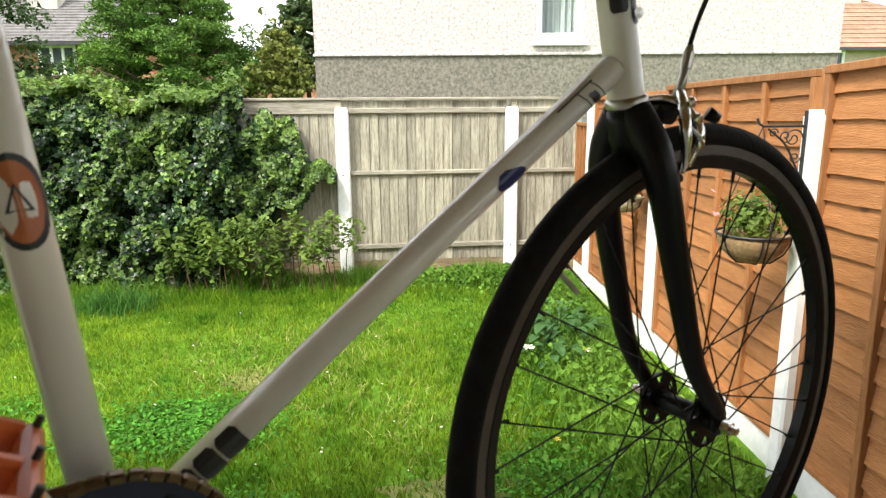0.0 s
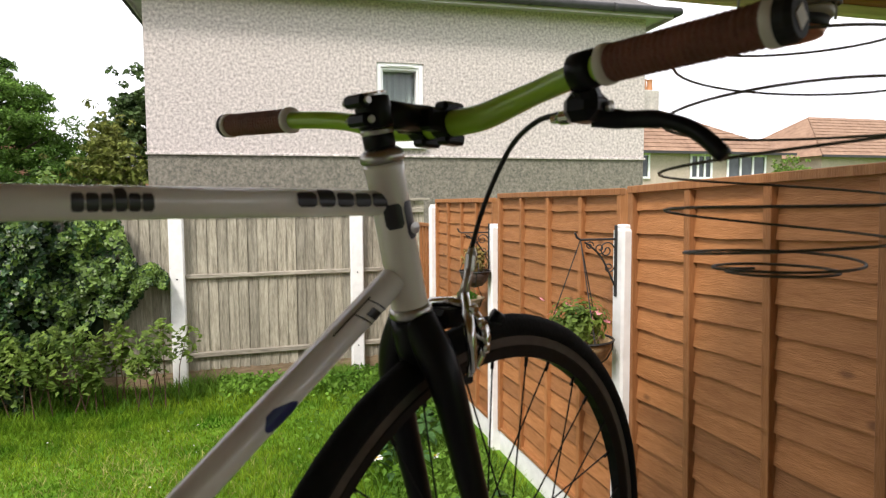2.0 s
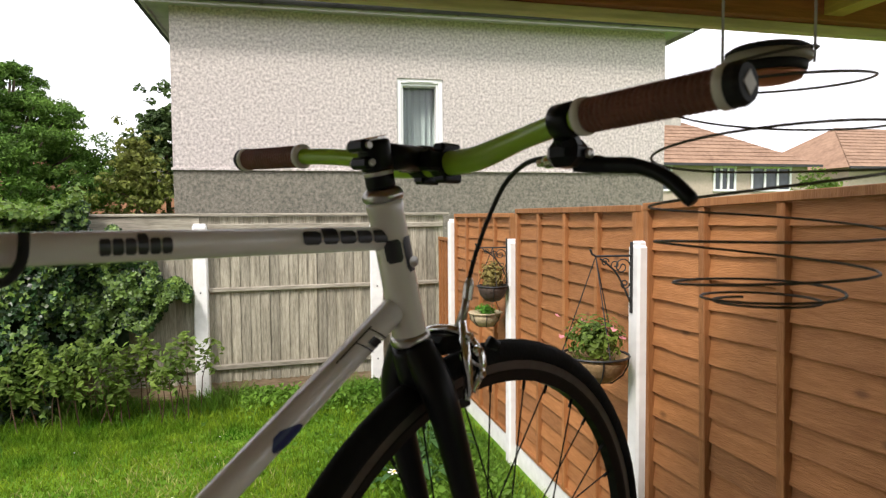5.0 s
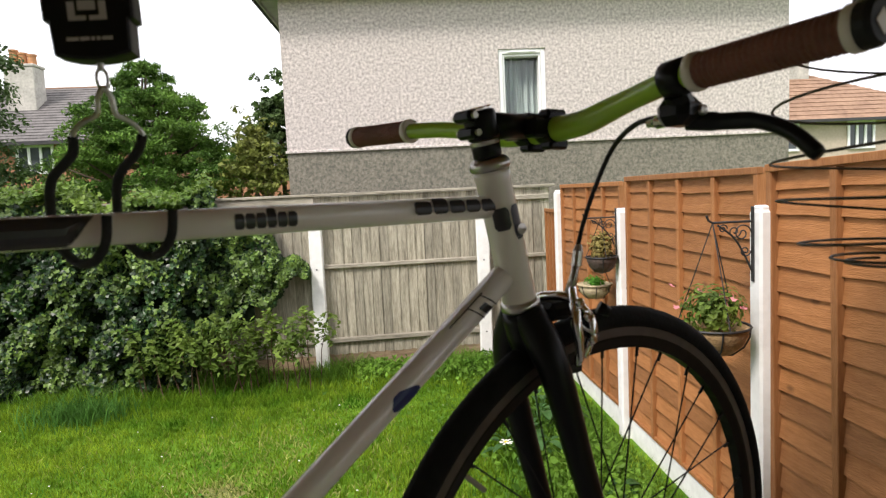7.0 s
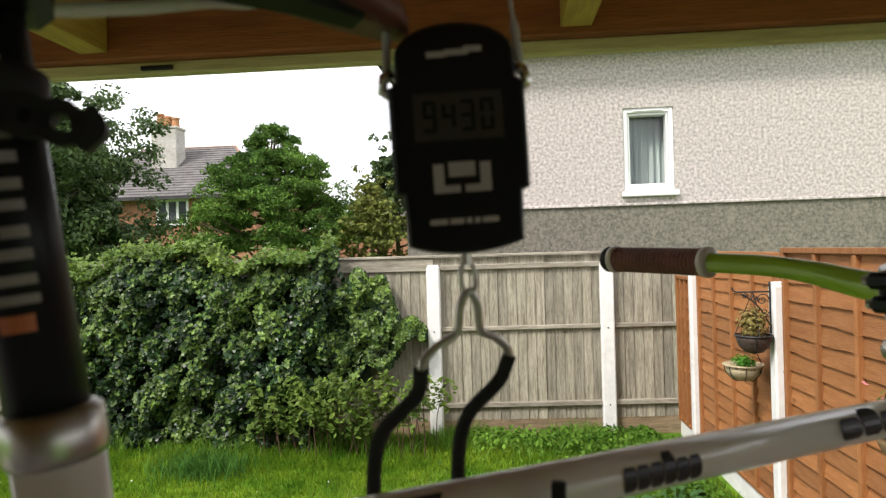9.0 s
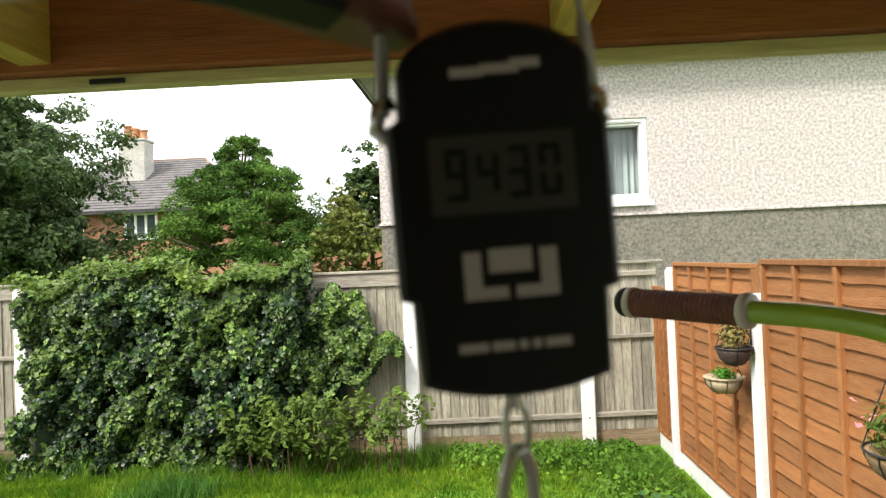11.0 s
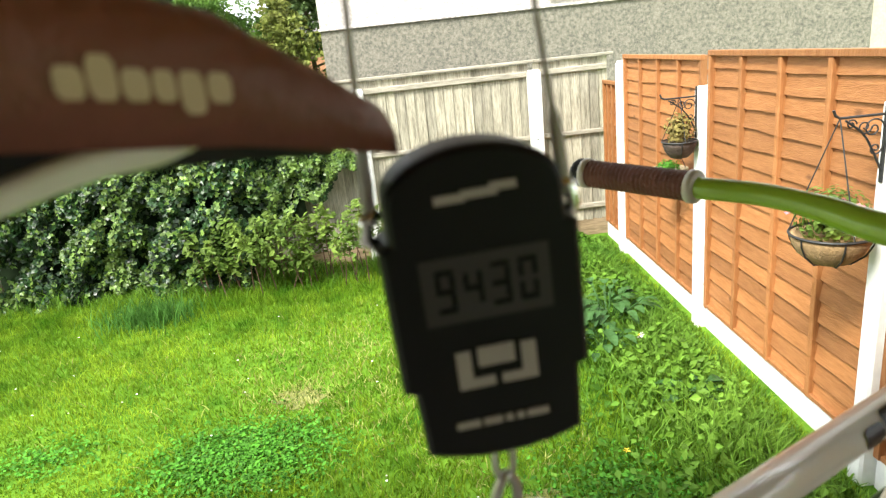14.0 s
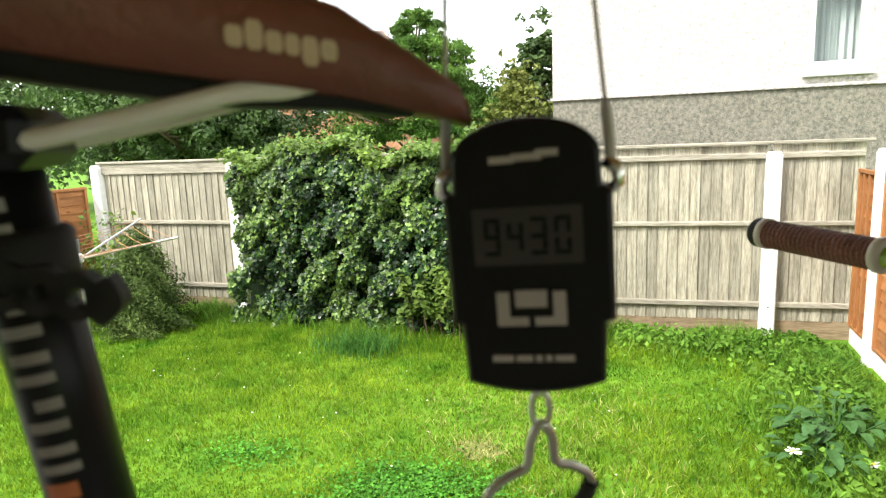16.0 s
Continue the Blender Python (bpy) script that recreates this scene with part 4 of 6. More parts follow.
    for _ in range(16):
        xx = r.uniform(-4.75, -1.6)
        zz = 2.0 + 0.1 * math.sin(xx * 3.1)
        part("shoot", tube([(xx, 7.6, zz - 0.1), (xx + r.uniform(-0.05, 0.05), 7.55, zz + r.uniform(0.1, 0.2)), (xx + r.uniform(-0.12, 0.12), 7.5, zz + r.uniform(0.15, 0.34))], [0.006, 0.005, 0.002], 5), M_SHRUB, t)


hedge()


def shrub():
    t = thing("leafy_shrub", pose(-1.40, 7.1, 0), "yellow-green leafy shrub with bare reddish stems before the fence", "shrub")
    r = random.Random(81)
    cs, ns = [], []
    for k in range(30):
        bx, by = -1.0 + 1.85 * (k + r.uniform(0, 0.8)) / 30, r.uniform(-0.12, 0.2)
        high = r.uniform(0.60, 0.86) + 0.14 * (bx + 0.2)
        if k % 3 == 0:
            high *= 0.62
        tip = Vector((bx + r.uniform(-0.14, 0.16), by + r.uniform(-0.16, 0.08), high))
        mid = Vector((bx, by, 0)).lerp(tip, 0.5) + Vector((r.uniform(-0.04, 0.04), r.uniform(-0.05, 0.05), 0))
        part("stem", tube([(bx, by, 0), mid, tip], [0.0065, 0.005, 0.0025], 5), M_STEM, t)
        # sprays of leaves that arch out from the upper stem
        for j in range(13):
            p = mid.lerp(tip, 0.25 + 0.80 * j / 12)
            a = j * 2.399 + r.uniform(0, 1)
            out = Vector((math.cos(a), math.sin(a) * 0.8, 0))
            reach = r.uniform(0.08, 0.17)
            for i in range(6):
                u = (i + 1) / 6
                q = p + out * reach * u + Vector((0, 0, 0.05 * u - 0.11 * u * u))
                cs.append(q + Vector((r.gauss(0, 0.016), r.gauss(0, 0.016), r.gauss(0, 0.012))))
                ns.append(out * 0.5 + Vector((0, -0.2, 0.9)))
    c = np.array([tuple(p) for p in cs])
    rng = np.random.default_rng(82)
    leaf = [(p[0] * 0.85, p[1], p[2] - 0.12 * p[1]) for p in LEAF]
    tagged(scatter("leaves", c, np.array([tuple(p) for p in ns]), rng.uniform(0.05, 0.095, len(c)), leaf, LEAF_F, M_SHRUB_LEAF, t, 0.35, 83), kind="stuff")


shrub()


def tree(name, label, x, y, height, crown, trunk_r, leaf, n_leaf, material, seed, base=0.25, lean=0.0, density=9, limbs=11, flat=1.0, tufts=None):
    """Tapered trunk, limbs that fork, and small leaves gathered in clumps at the ends of the branches."""
    r = random.Random(seed)
    t = thing(name, pose(x, y, 0), label, "tree")
    top = Vector((lean, 0, height * 0.9))
    spine = [Vector((lean * u + r.uniform(-0.1, 0.1) * u, r.uniform(-0.1, 0.1) * u, height * 0.9 * u)) for u in (0, 0.25, 0.5, 0.75, 1)]
    bm = tube(spine, [trunk_r * (1 - 0.85 * u) for u in (0, 0.25, 0.5, 0.75, 1)], 9)
    ends = []
    for k in range(limbs):
        u = base + (0.97 - base) * (k + r.uniform(0, 0.7)) / limbs
        i = min(int(u * 4), 3)
        p = spine[i].lerp(spine[i + 1], u * 4 - i)
        a = k * 2.399 + r.uniform(-0.4, 0.4)
        reach = crown * (1.15 - 0.75 * abs(u - 0.5)) * r.uniform(0.65, 1.08) * (1.0 if u < 0.8 else 0.55)
        tip = p + Vector((math.cos(a) * reach, math.sin(a) * reach * 0.8, reach * r.uniform(0.1, 0.55) * flat))
        mid = p.lerp(tip, 0.5) + Vector((0, 0, 0.06 * reach))
        sweep(bm, [p, mid, tip], [trunk_r * 0.42 * (1 - 0.6 * u), trunk_r * 0.25, trunk_r * 0.08], 6)
        ends.append((tip, reach))
        for s in range(4):
            q = mid.lerp(tip, r.uniform(0.0, 0.9))
            e = q + Vector((r.uniform(-1, 1), r.uniform(-1, 1), r.uniform(-0.2, 0.8))) * reach * 0.45
            sweep(bm, [q, e], [trunk_r * 0.12, trunk_r * 0.04], 4)
            ends.append((e, reach * 0.7))
    ends.append((top + Vector((0, 0, height * 0.06)), crown * 0.6))
    part("trunk", bm, M_BARK, t, smooth=True)
    rng = np.random.default_rng(seed)
    per = n_leaf // len(ends)
    cs, ns = [], []
    for tip, reach in ends:
        rad = 0.34 * reach + 0.10 * crown
        sub = rng.normal(0, 1, (density, 3)) * rad * 0.75
        for s in sub:
            k = max(per // density, 3)
            d = rng.normal(0, 1, (k, 3))
            d /= np.linalg.norm(d, axis=1, keepdims=True)
            q = d * (rad * 0.42 * rng.uniform(0.55, 1.0, (k, 1))) * np.array([1.1, 1.1, 0.7])
            cs.append(np.array(tip) + s * np.array([1, 1, 0.7]) + q)
            ns.append(d + np.array([0, 0, 0.5]))
    c, nn = np.concatenate(cs), np.concatenate(ns)
    tagged(scatter("crown", c, nn, leaf * rng.uniform(0.6, 1.3, len(c)), LEAF, LEAF_F, material, t, 0.5, seed + 1), kind="stuff")
    return t


def pine(x, y, height, wide, seed):
    """Forked trunk with bare boughs, each ending in a rounded pad of short upswept needles, gaps left between the pads."""
    r = random.Random(seed)
    rng = np.random.default_rng(seed)
    t = thing("conifer", pose(x, y, 0), "green spreading conifer with tiered boughs behind the hedge", "tree")
    bm = tube([(0, 0, 0), (0.05, 0, height * 0.4), (-0.05, 0, height * 0.75), (0.03, 0, height * 0.97)], [0.16, 0.12, 0.06, 0.015], 9)
    cs, ns = [], []
    tiers = ((0.50, 1.00, 10), (0.60, 0.90, 9), (0.69, 0.78, 9), (0.78, 0.60, 8), (0.86, 0.42, 6), (0.93, 0.24, 4), (0.985, 0.06, 2))
    for level, (u, span, count) in enumerate(tiers):
        for k in range(count):
            a = math.tau * (k + 0.37 * level) / count + r.uniform(-0.22, 0.22)
            reach = wide * span * r.uniform(0.80, 1.06)
            root = Vector((0.02, 0, height * (u - 0.12)))
            for step, share in ((1.0, 1.0), (0.62, 0.8)) if span > 0.3 else ((1.0, 1.0),):
                tip = Vector((math.cos(a + 0.35 * (1 - step)) * reach * step, math.sin(a + 0.35 * (1 - step)) * reach * step, height * u + r.uniform(-0.10, 0.12)))
                if step == 1.0:
                    sweep(bm, [root, root.lerp(tip, 0.55) + Vector((0, 0, -0.10)), tip], [0.045, 0.03, 0.010], 6)
                pad = (0.30 + 0.26 * span) * share * r.uniform(0.8, 1.15)
                # each pad is a heap of brushes
                for _ in range(13):
                    d = rng.normal(0, 1, 3)
                    d /= np.linalg.norm(d)
                    heart = np.array(tip) + d * pad * 0.62 * np.array([1.0, 1.0, 0.55])
                    m = 62
                    q = rng.normal(0, 1, (m, 3))
                    q /= np.linalg.norm(q, axis=1, keepdims=True)
                    q[:, 2] = np.abs(q[:, 2]) * 0.9 - 0.15
                    q *= rng.uniform(0.35, 1.0, (m, 1)) * pad * 0.42
                    cs.append(heart + q)
                    ns.append(np.cross(q / pad, rng.normal(0, 1, (m, 3))) + np.array([0, -0.15, 0.35]))
    part("trunk", bm, M_BARK, t, smooth=True)
    c, nn = np.concatenate(cs), np.concatenate(ns)
    needle = [(p[0] * 0.55, p[1], p[2]) for p in LEAF]
    tagged(scatter("crown", c, nn, rng.uniform(0.06, 0.12, len(c)), needle, LEAF_F, M_CONIFER, t, 0.4, seed + 1), kind="stuff")


pine(-4.65, 14.0, 4.72, 1.85, 101)
tree("broadleaf_tree", "tall dark leafy tree at the garden corner", -9.25, 12.4, 5.6, 2.0, 0.2, 0.105, 105000, M_TREE, 102, base=0.26, limbs=19)
tree("broadleaf_tree", "dark leafy tree beyond the corner fence", -11.6, 13.2, 5.0, 2.0, 0.2, 0.125, 20000, M_TREE, 103, base=0.25, limbs=13)
tree("yellowing_tree", "slender tree with yellowing leaves beside the house", -2.4, 13.4, 3.6, 0.85, 0.09, 0.10, 7000, M_AUTUMN, 104, base=0.3, limbs=12)
tree("young_tree", "thin tree with sparse green leaves by the house", -2.1, 15.0, 4.75, 0.95, 0.09, 0.12, 9000, M_TREE, 105, base=0.5, limbs=11)
tree("far_tree", "distant dark green tree beyond the gardens", -17.5, 19.0, 6.5, 2.6, 0.25, 0.24, 9000, M_TREE, 106, base=0.2, limbs=13)
tree("far_tree", "distant dark green tree beyond the gardens", -23.0, 18.0, 6.0, 2.8, 0.25, 0.26, 9000, M_TREE, 107, base=0.2, limbs=13)
tree("far_tree", "bushy green tree beside the tiled houses", 21.2, 22.0, 3.7, 1.0, 0.1, 0.12, 5000, M_SHRUB, 108, base=0.2, limbs=10)


def small_conifer():
    t = thing("small_conifer", pose(-5.68, 6.75, 0), "small bushy green conifer in the lawn corner", "shrub")
    part("trunk", tube([(0, 0, 0), (0.02, 0, 0.6), (0, 0, 1.2)], [0.03, 0.02, 0.006], 7), M_BARK, t)
    rng = np.random.default_rng(111)
    n = 14000
    z = 1.25 * (1 - rng.uniform(0, 1, n) ** 0.55)
    a = rng.uniform(0, 2 * np.pi, n)
    rad = (0.52 * (1 - (z / 1.3) ** 1.8) + 0.04) * (0.8 + 0.2 * np.sin(a * 7 + z * 14)) * rng.uniform(0.35, 1.15, n)
    c = np.column_stack([rad * np.cos(a), rad * np.sin(a), z + 0.03])
    nm = np.column_stack([np.cos(a), np.sin(a), np.full(n, 0.6)])
    tagged(scatter("foliage", c, nm, rng.uniform(0.035, 0.075, n), [(p[0] * 0.5, p[1], p[2]) for p in LEAF], LEAF_F, M_SPRUCE, t, 0.7, 112), kind="stuff")


small_conifer()


def fence_climber():
    t = thing("climbing_shrub", pose(-6.75, 7.35, 0), "straggly green climber on the corner fence", "shrub")
    r = random.Random(121)
    cs = []
    for k in range(16):
        bx = r.uniform(-0.4, 0.5)
        tip = Vector((bx + r.uniform(-0.3, 0.3), r.uniform(-0.2, 0.2), r.uniform(0.6, 1.5)))
        part("stem", tube([(bx, 0, 0), Vector((bx, 0, 0)).lerp(tip, 0.5) + Vector((0.04, 0, 0)), tip], [0.008, 0.006, 0.002], 5), M_BARK, t)
        cs += [Vector((bx, 0, 0)).lerp(tip, r.uniform(0.2, 1.0)) + Vector((r.gauss(0, 0.1), r.gauss(0, 0.08), r.gauss(0, 0.06))) for _ in range(60)]
    c = np.array([tuple(p) for p in cs])
    rng = np.random.default_rng(122)
    tagged(scatter("leaves", c, np.tile([0, -0.6, 0.8], (len(c), 1)), rng.uniform(0.05, 0.1, len(c)), LEAF, LEAF_F, M_SHRUB, t, 0.5, 123), kind="stuff")


fence_climber()


# ---- porch that the camera stands under ----
def porch():
    # unseen wall, added to block sun; its tone sets the fill on the bike
    tagged(link("wall_porch", boxm(-7.0, 2.9, -3.3, -3.0, 0, 6.0), M_HOUSEWALL), "unseen house wall added behind the porch", "wall", kind="structure")
    t = thing("porch_canopy", None, "brown stained timber porch canopy with yellow pine rafters", "porch")
    part("front_beam", boxm(-3.4, 2.75, 1.925, 1.97, 2.506, 2.71, bevel=0.003), M_PORCH, t, "brown stained board")
    part("edge_strip", boxm(-3.4, 2.75, 1.947, 1.977, 2.478, 2.504, bevel=0.003), M_PORCH_EDGE, t, "pale yellowish timber strip")
    for xx in (-3.1, -2.35, -1.53, -0.71, 0.28, 0.945, 1.74, 2.5):
        part("rafter", boxm(-0.03, 0.03, -3.0, 1.923, -0.155, 0.05, pose(xx, 0, 2.675)), M_RAFTER, t)
    for k in range(15):
        y0 = -3.0 + k * 0.3287
        part("roof_board", boxm(-3.4, 2.75, y0, y0 + 0.3227, 2.727, 2.745), M_PORCH, t)
    for xx in (-3.35, 2.70):
        part("support_post", boxm(xx - 0.045, xx + 0.045, 1.875, 1.965, 0.04, 2.476, bevel=0.006), M_RAFTER, t)
    part("latch_plate", boxm(-0.62, -0.55, 1.940, 1.9465, 2.484, 2.494, bevel=0.002), M_IRON, t)
    return t


porch()


# ---- hanging baskets on the side fence ----
def foliage_ball(name, parent, n, c, r, size, material, seed, squash=0.8):
    rng = np.random.default_rng(seed)
    d = rng.normal(0, 1, (n, 3))
    d /= np.linalg.norm(d, axis=1, keepdims=True)
    p = np.array(c) + d * rng.uniform(0.3, 1.0, (n, 1)) * np.array([r, r, r * squash])
    return tagged(scatter(name, p, d + [0, 0, 0.6], size * rng.uniform(0.6, 1.3, n), LEAF, LEAF_F, material, parent, 0.5, seed), kind="stuff")


def wall_bracket(x, y, z, reach, drop=0.24):
    t = thing("basket_bracket", pose(x, y, z), "black scrolled iron basket bracket screwed to a white post", "bracket", "basket brackets")
    part("back_plate", boxm(-0.008, 0.0, -0.012, 0.012, -drop - 0.05, 0.07, bevel=0.003), M_IRON, t)
    part("arm", tube([(-0.004, 0, 0), (-reach + 0.02, 0, 0), (-reach, 0, 0.012), (-reach - 0.01, 0, 0.035)], 0.006, 7), M_IRON, t)
    part("brace", tube(smooth_line([(-0.006, 0, -drop), (-0.05, 0, -drop * 0.62), (-reach * 0.45, 0, -drop * 0.3), (-reach * 0.8, 0, -0.012)]), 0.005, 6), M_IRON, t)
    for cx, cz, r, s in ((-0.055, -0.055, 0.045, 1), (-reach * 0.42, -0.045, 0.032, -1), (-reach * 0.68, -0.03, 0.022, 1), (-0.04, -0.14, 0.028, -1)):
        pts = [(cx + r * (1 - k / 26) * math.cos(s * k * 0.42), 0, cz + r * (1 - k / 26) * math.sin(s * k * 0.42)) for k in range(22)]
        part("scroll", tube(pts, 0.0035, 5), M_IRON, t)
    return t


def hanging_basket(x, y, z_rim, z_hook, r, liner, label, seed, leaf_material, depth=0.15, hoops=6, flowers=None, leaf=0.03, n=900, top=0.12):
    t = thing("hanging_basket", pose(x, y, z_rim), label, "hanging basket", "hanging baskets")
    part("liner", lathem([(0.02, -depth), (r * 0.5, -depth * 0.92), (r * 0.8, -depth * 0.6), (r * 0.95, -depth * 0.2), (r * 0.97, 0.0), (r * 0.86, 0.0), (r * 0.7, -0.03), (0.01, -0.02)], 22), liner, t, smooth=True)
    part("rim", tube([(r * math.cos(a), r * math.sin(a), 0.004) for a in np.linspace(0, math.tau, 25)[:-1]], 0.006, 6, True), M_IRON, t)
    for k in range(hoops):
        a = math.tau * k / hoops + 0.3
        ca, sa = math.cos(a), math.sin(a)
        prof = [(r * 1.0, 0.0), (r * 0.98, -depth * 0.25), (r * 0.83, -depth * 0.62), (r * 0.52, -depth * 0.95), (0.0, -depth * 1.04)]
        part("wire", tube([(p * ca, p * sa, q) for p, q in prof], 0.004, 5), M_IRON, t)
    for k in range(3):
        a = math.tau * k / 3 + 0.5
        e = Vector((r * math.cos(a), r * math.sin(a), 0.005))
        part("chain", tube([e, e.lerp(Vector((0, 0, z_hook - z_rim)), 0.5), (0, 0, z_hook - z_rim)], 0.003, 5), M_IRON, t)
    foliage_ball("plant", t, n, (0, 0, top * 0.45), r * 0.95, leaf, leaf_material, seed, top / r * 0.75)
    if flowers:
        rng = np.random.default_rng(seed + 5)
        k = 16
        p = rng.normal(0, 1, (k, 3)) * (r * 0.5, r * 0.5, 0.03) + (0, 0, top * 0.7)
        p[:4] = np.array([-r * 0.5, r * 0.9, top * 0.5]) + rng.normal(0, 0.02, (4, 3))
        tagged(scatter("flowers", p, np.tile([0, -0.5, 1.0], (k, 1)), np.full(k, 0.035), IVY, IVY_F, flowers, t, 0.4, seed), kind="stuff")
    return t


wall_bracket(1.99, 3.372, 1.785, 0.22)
hanging_basket(1.79, 3.372, 1.29, 1.785, 0.165, M_COIR, "coir-lined wire hanging basket with green plants and pink flowers", 131, M_SHRUB_LEAF, depth=0.135, flowers=M_FLOWER_P, n=1100, top=0.19)
wall_bracket(1.99, 5.262, 1.738, 0.25)
hanging_basket(1.87, 5.262, 1.433, 1.738, 0.12, M_WICKER, "dark wicker hanging basket with dry yellow-green plants", 132, M_DRYPLANT, depth=0.12, hoops=3, n=700, top=0.19)


def wall_planter(x, y, z):
    t = thing("wall_planter", pose(x, y, z) @ Matrix.Scale(0.76, 4), "cream coir planter with small green plants against the fence", "planter")
    part("liner", lathem([(0.02, -0.15), (0.1, -0.14), (0.155, -0.08), (0.175, 0.0), (0.15, 0.0), (0.12, -0.03), (0.01, -0.03)], 20), M_PLANTER, t, smooth=True)
    part("rim", tube([(0.18 * math.cos(a), 0.18 * math.sin(a), 0.0) for a in np.linspace(0, math.tau, 25)[:-1]], 0.011, 6, True), M_PLANTER, t)
    for k in range(7):
        a = math.tau * k / 7
        part("wire", tube([(0.182 * math.cos(a), 0.182 * math.sin(a), 0.0), (0.162 * math.cos(a), 0.162 * math.sin(a), -0.08), (0.1 * math.cos(a), 0.1 * math.sin(a), -0.148), (0, 0, -0.155)], 0.004, 5), M_IRON, t)
    part("wall_hook", tube([(0.17, 0, 0.0), (0.12, 0, 0.12), (0.135, 0, 0.14)], 0.004, 5), M_IRON, t)
    foliage_ball("plant", t, 600, (0, 0, 0.03), 0.13, 0.03, M_CLOVER, 133, 0.6)


wall_planter(1.895, 5.53, 1.185)


# ---- rotary clothes dryer ----
def clothes_dryer():
    t = thing("rotary_clothes_dryer", pose(-5.10, 5.40, 0), "galvanised rotary clothes dryer standing in the lawn", "clothes dryer")
    part("ground_socket", tube([(0, 0, -0.1), (0, 0, 0.17)], 0.028, 10), M_SPINDLE, t)
    part("pole_sleeve", tube([(0, 0, 0.17), (0, 0, 0.36)], 0.026, 10), M_UPVC, t)
    part("pole", tube([(0, 0, 0.36), (0, 0, 1.36)], 0.019, 10), M_METAL_POLE, t)
    part("hub", lathem([(0.02, 1.12), (0.045, 1.14), (0.045, 1.2), (0.02, 1.22)], 12), M_UPVC, t)
    tips = []
    for k, ang in enumerate((10, 100, 190, 280)):
        a = radians(ang)
        d = Vector((math.cos(a), math.sin(a), 0))
        tip = d * 1.05 + Vector((0, 0, (1.36, 1.42, 1.2, 1.3)[k]))
        part("arm", tube([d * 0.04 + Vector((0, 0, 1.17)), tip], 0.011, 8), M_METAL_POLE, t)
        tips.append((d * 0.04 + Vector((0, 0, 1.17)), tip))
    for u in (0.35, 0.5, 0.65, 0.8, 0.95):
        for k in range(4):
            p, q = tips[k][0].lerp(tips[k][1], u), tips[(k + 1) % 4][0].lerp(tips[(k + 1) % 4][1], u)
            part("washing_line", tube([p, p.lerp(q, 0.5) - Vector((0, 0, 0.02)), q], 0.0025, 4), M_POT, t)


clothes_dryer()


# ---- hanging wire spiral with a lamp disc ----
def spiral():
    t = thing("hanging_wire_spiral", pose(0.838, 1.10, 0), "dark wire spiral hanging below a round lamp disc", "garden ornament")
    zt = 2.163
    turns = [0, 0.5, 1, 2, 3, 4, 5, 6, 6.5, 7.7]
    radii = [0.048, 0.084, 0.103, 0.122, 0.126, 0.126, 0.112, 0.082, 0.066, 0.050]
    drops = [-0.004, 0.012, 0.024, 0.072, 0.132, 0.187, 0.234, 0.261, 0.267, 0.272]
    pts = []
    for k in range(int(7.7 * 34) + 1):
        u = k / 34
        a = -0.714 - math.tau * u
        r = float(np.interp(u, turns, radii))
        wob = 0.007 * math.sin(u * 2.3 + 1.0) * min(1.0, max(0.0, 6.2 - u))
        pts.append((r * math.cos(a), r * math.sin(a), zt - float(np.interp(u, turns, drops)) + wob * math.cos(a + 0.6)))
    part("wire", tube(pts, 0.0016, 6), M_WIRE, t)
    part("disc", lathem([(0.001, zt + 0.018), (0.038, zt + 0.016), (0.0445, zt + 0.012), (0.0445, zt + 0.008)], 28), M_BLACK_MATT, t, "black domed lamp lid", smooth=True)
    part("disc_edge", lathem([(0.0435, zt + 0.0085), (0.0458, zt + 0.006), (0.0458, zt), (0.043, zt - 0.003)], 28), M_DISC, t, "beige lamp rim", smooth=True)
    part("lamp_base", lathem([(0.041, zt - 0.002), (0.0405, zt - 0.011), (0.038, zt - 0.0135)], 28), M_BLACK_MATT, t, smooth=True)
    part("lamp_body", lathem([(0.038, zt - 0.013), (0.035, zt - 0.020), (0.023, zt - 0.023), (0.001, zt - 0.024)], 26), M_COPPER, t, smooth=True)
    for s in (-1, 1):
        part("cord", tube([(0.0462 * s * 0.8, -0.0462 * s * 0.6, zt - 0.004), (0.0466 * s * 0.8, -0.0466 * s * 0.6, zt + 0.006), (0.0460 * s * 0.8, -0.0460 * s * 0.6, 2.60)], 0.0017, 6), M_CORD, t)
    part("ceiling_hook", tube([(-0.06, 0.05, 2.60), (0.06, -0.05, 2.60)], 0.006, 6), M_IRON, t)


spiral()


# ---- bicycle ----
BIKE = pose(0.4249, 1.1398, 1.8613, 0, 1.37, 29.17)
bike = thing("bicycle", BIKE, "cream single-speed bicycle with lime green handlebar hung from a scale", "bicycle")


def on_tube(bm, a, b, r):
    """Lays a flat drawing (x along, y round the tube) on the near side of a tube from a to b."""
    a, b = Vector(a), Vector(b)
    x = (b - a).normalized()
    out = Vector((0, -1, 0))
    up = x.cross(out) * -1
    for v in bm.verts:
        th = v.co.y / r
        v.co = a + x * v.co.x + (out * math.cos(th) + up * math.sin(th)) * (r + 0.0006 + v.co.z)
    return bm


def flat_grid(bm, x0, x1, y0, y1, nx=4, ny=6, shear=0.0):
    g = [[bm.verts.new((x0 + (x1 - x0) * i / nx + shear * (y0 + (y1 - y0) * j / ny), y0 + (y1 - y0) * j / ny, 0)) for i in range(nx + 1)] for j in range(ny + 1)]
    for j in range(ny):
        for i in range(nx):
            bm.faces.new((g[j][i], g[j][i + 1], g[j + 1][i + 1], g[j + 1][i]))
    return bm


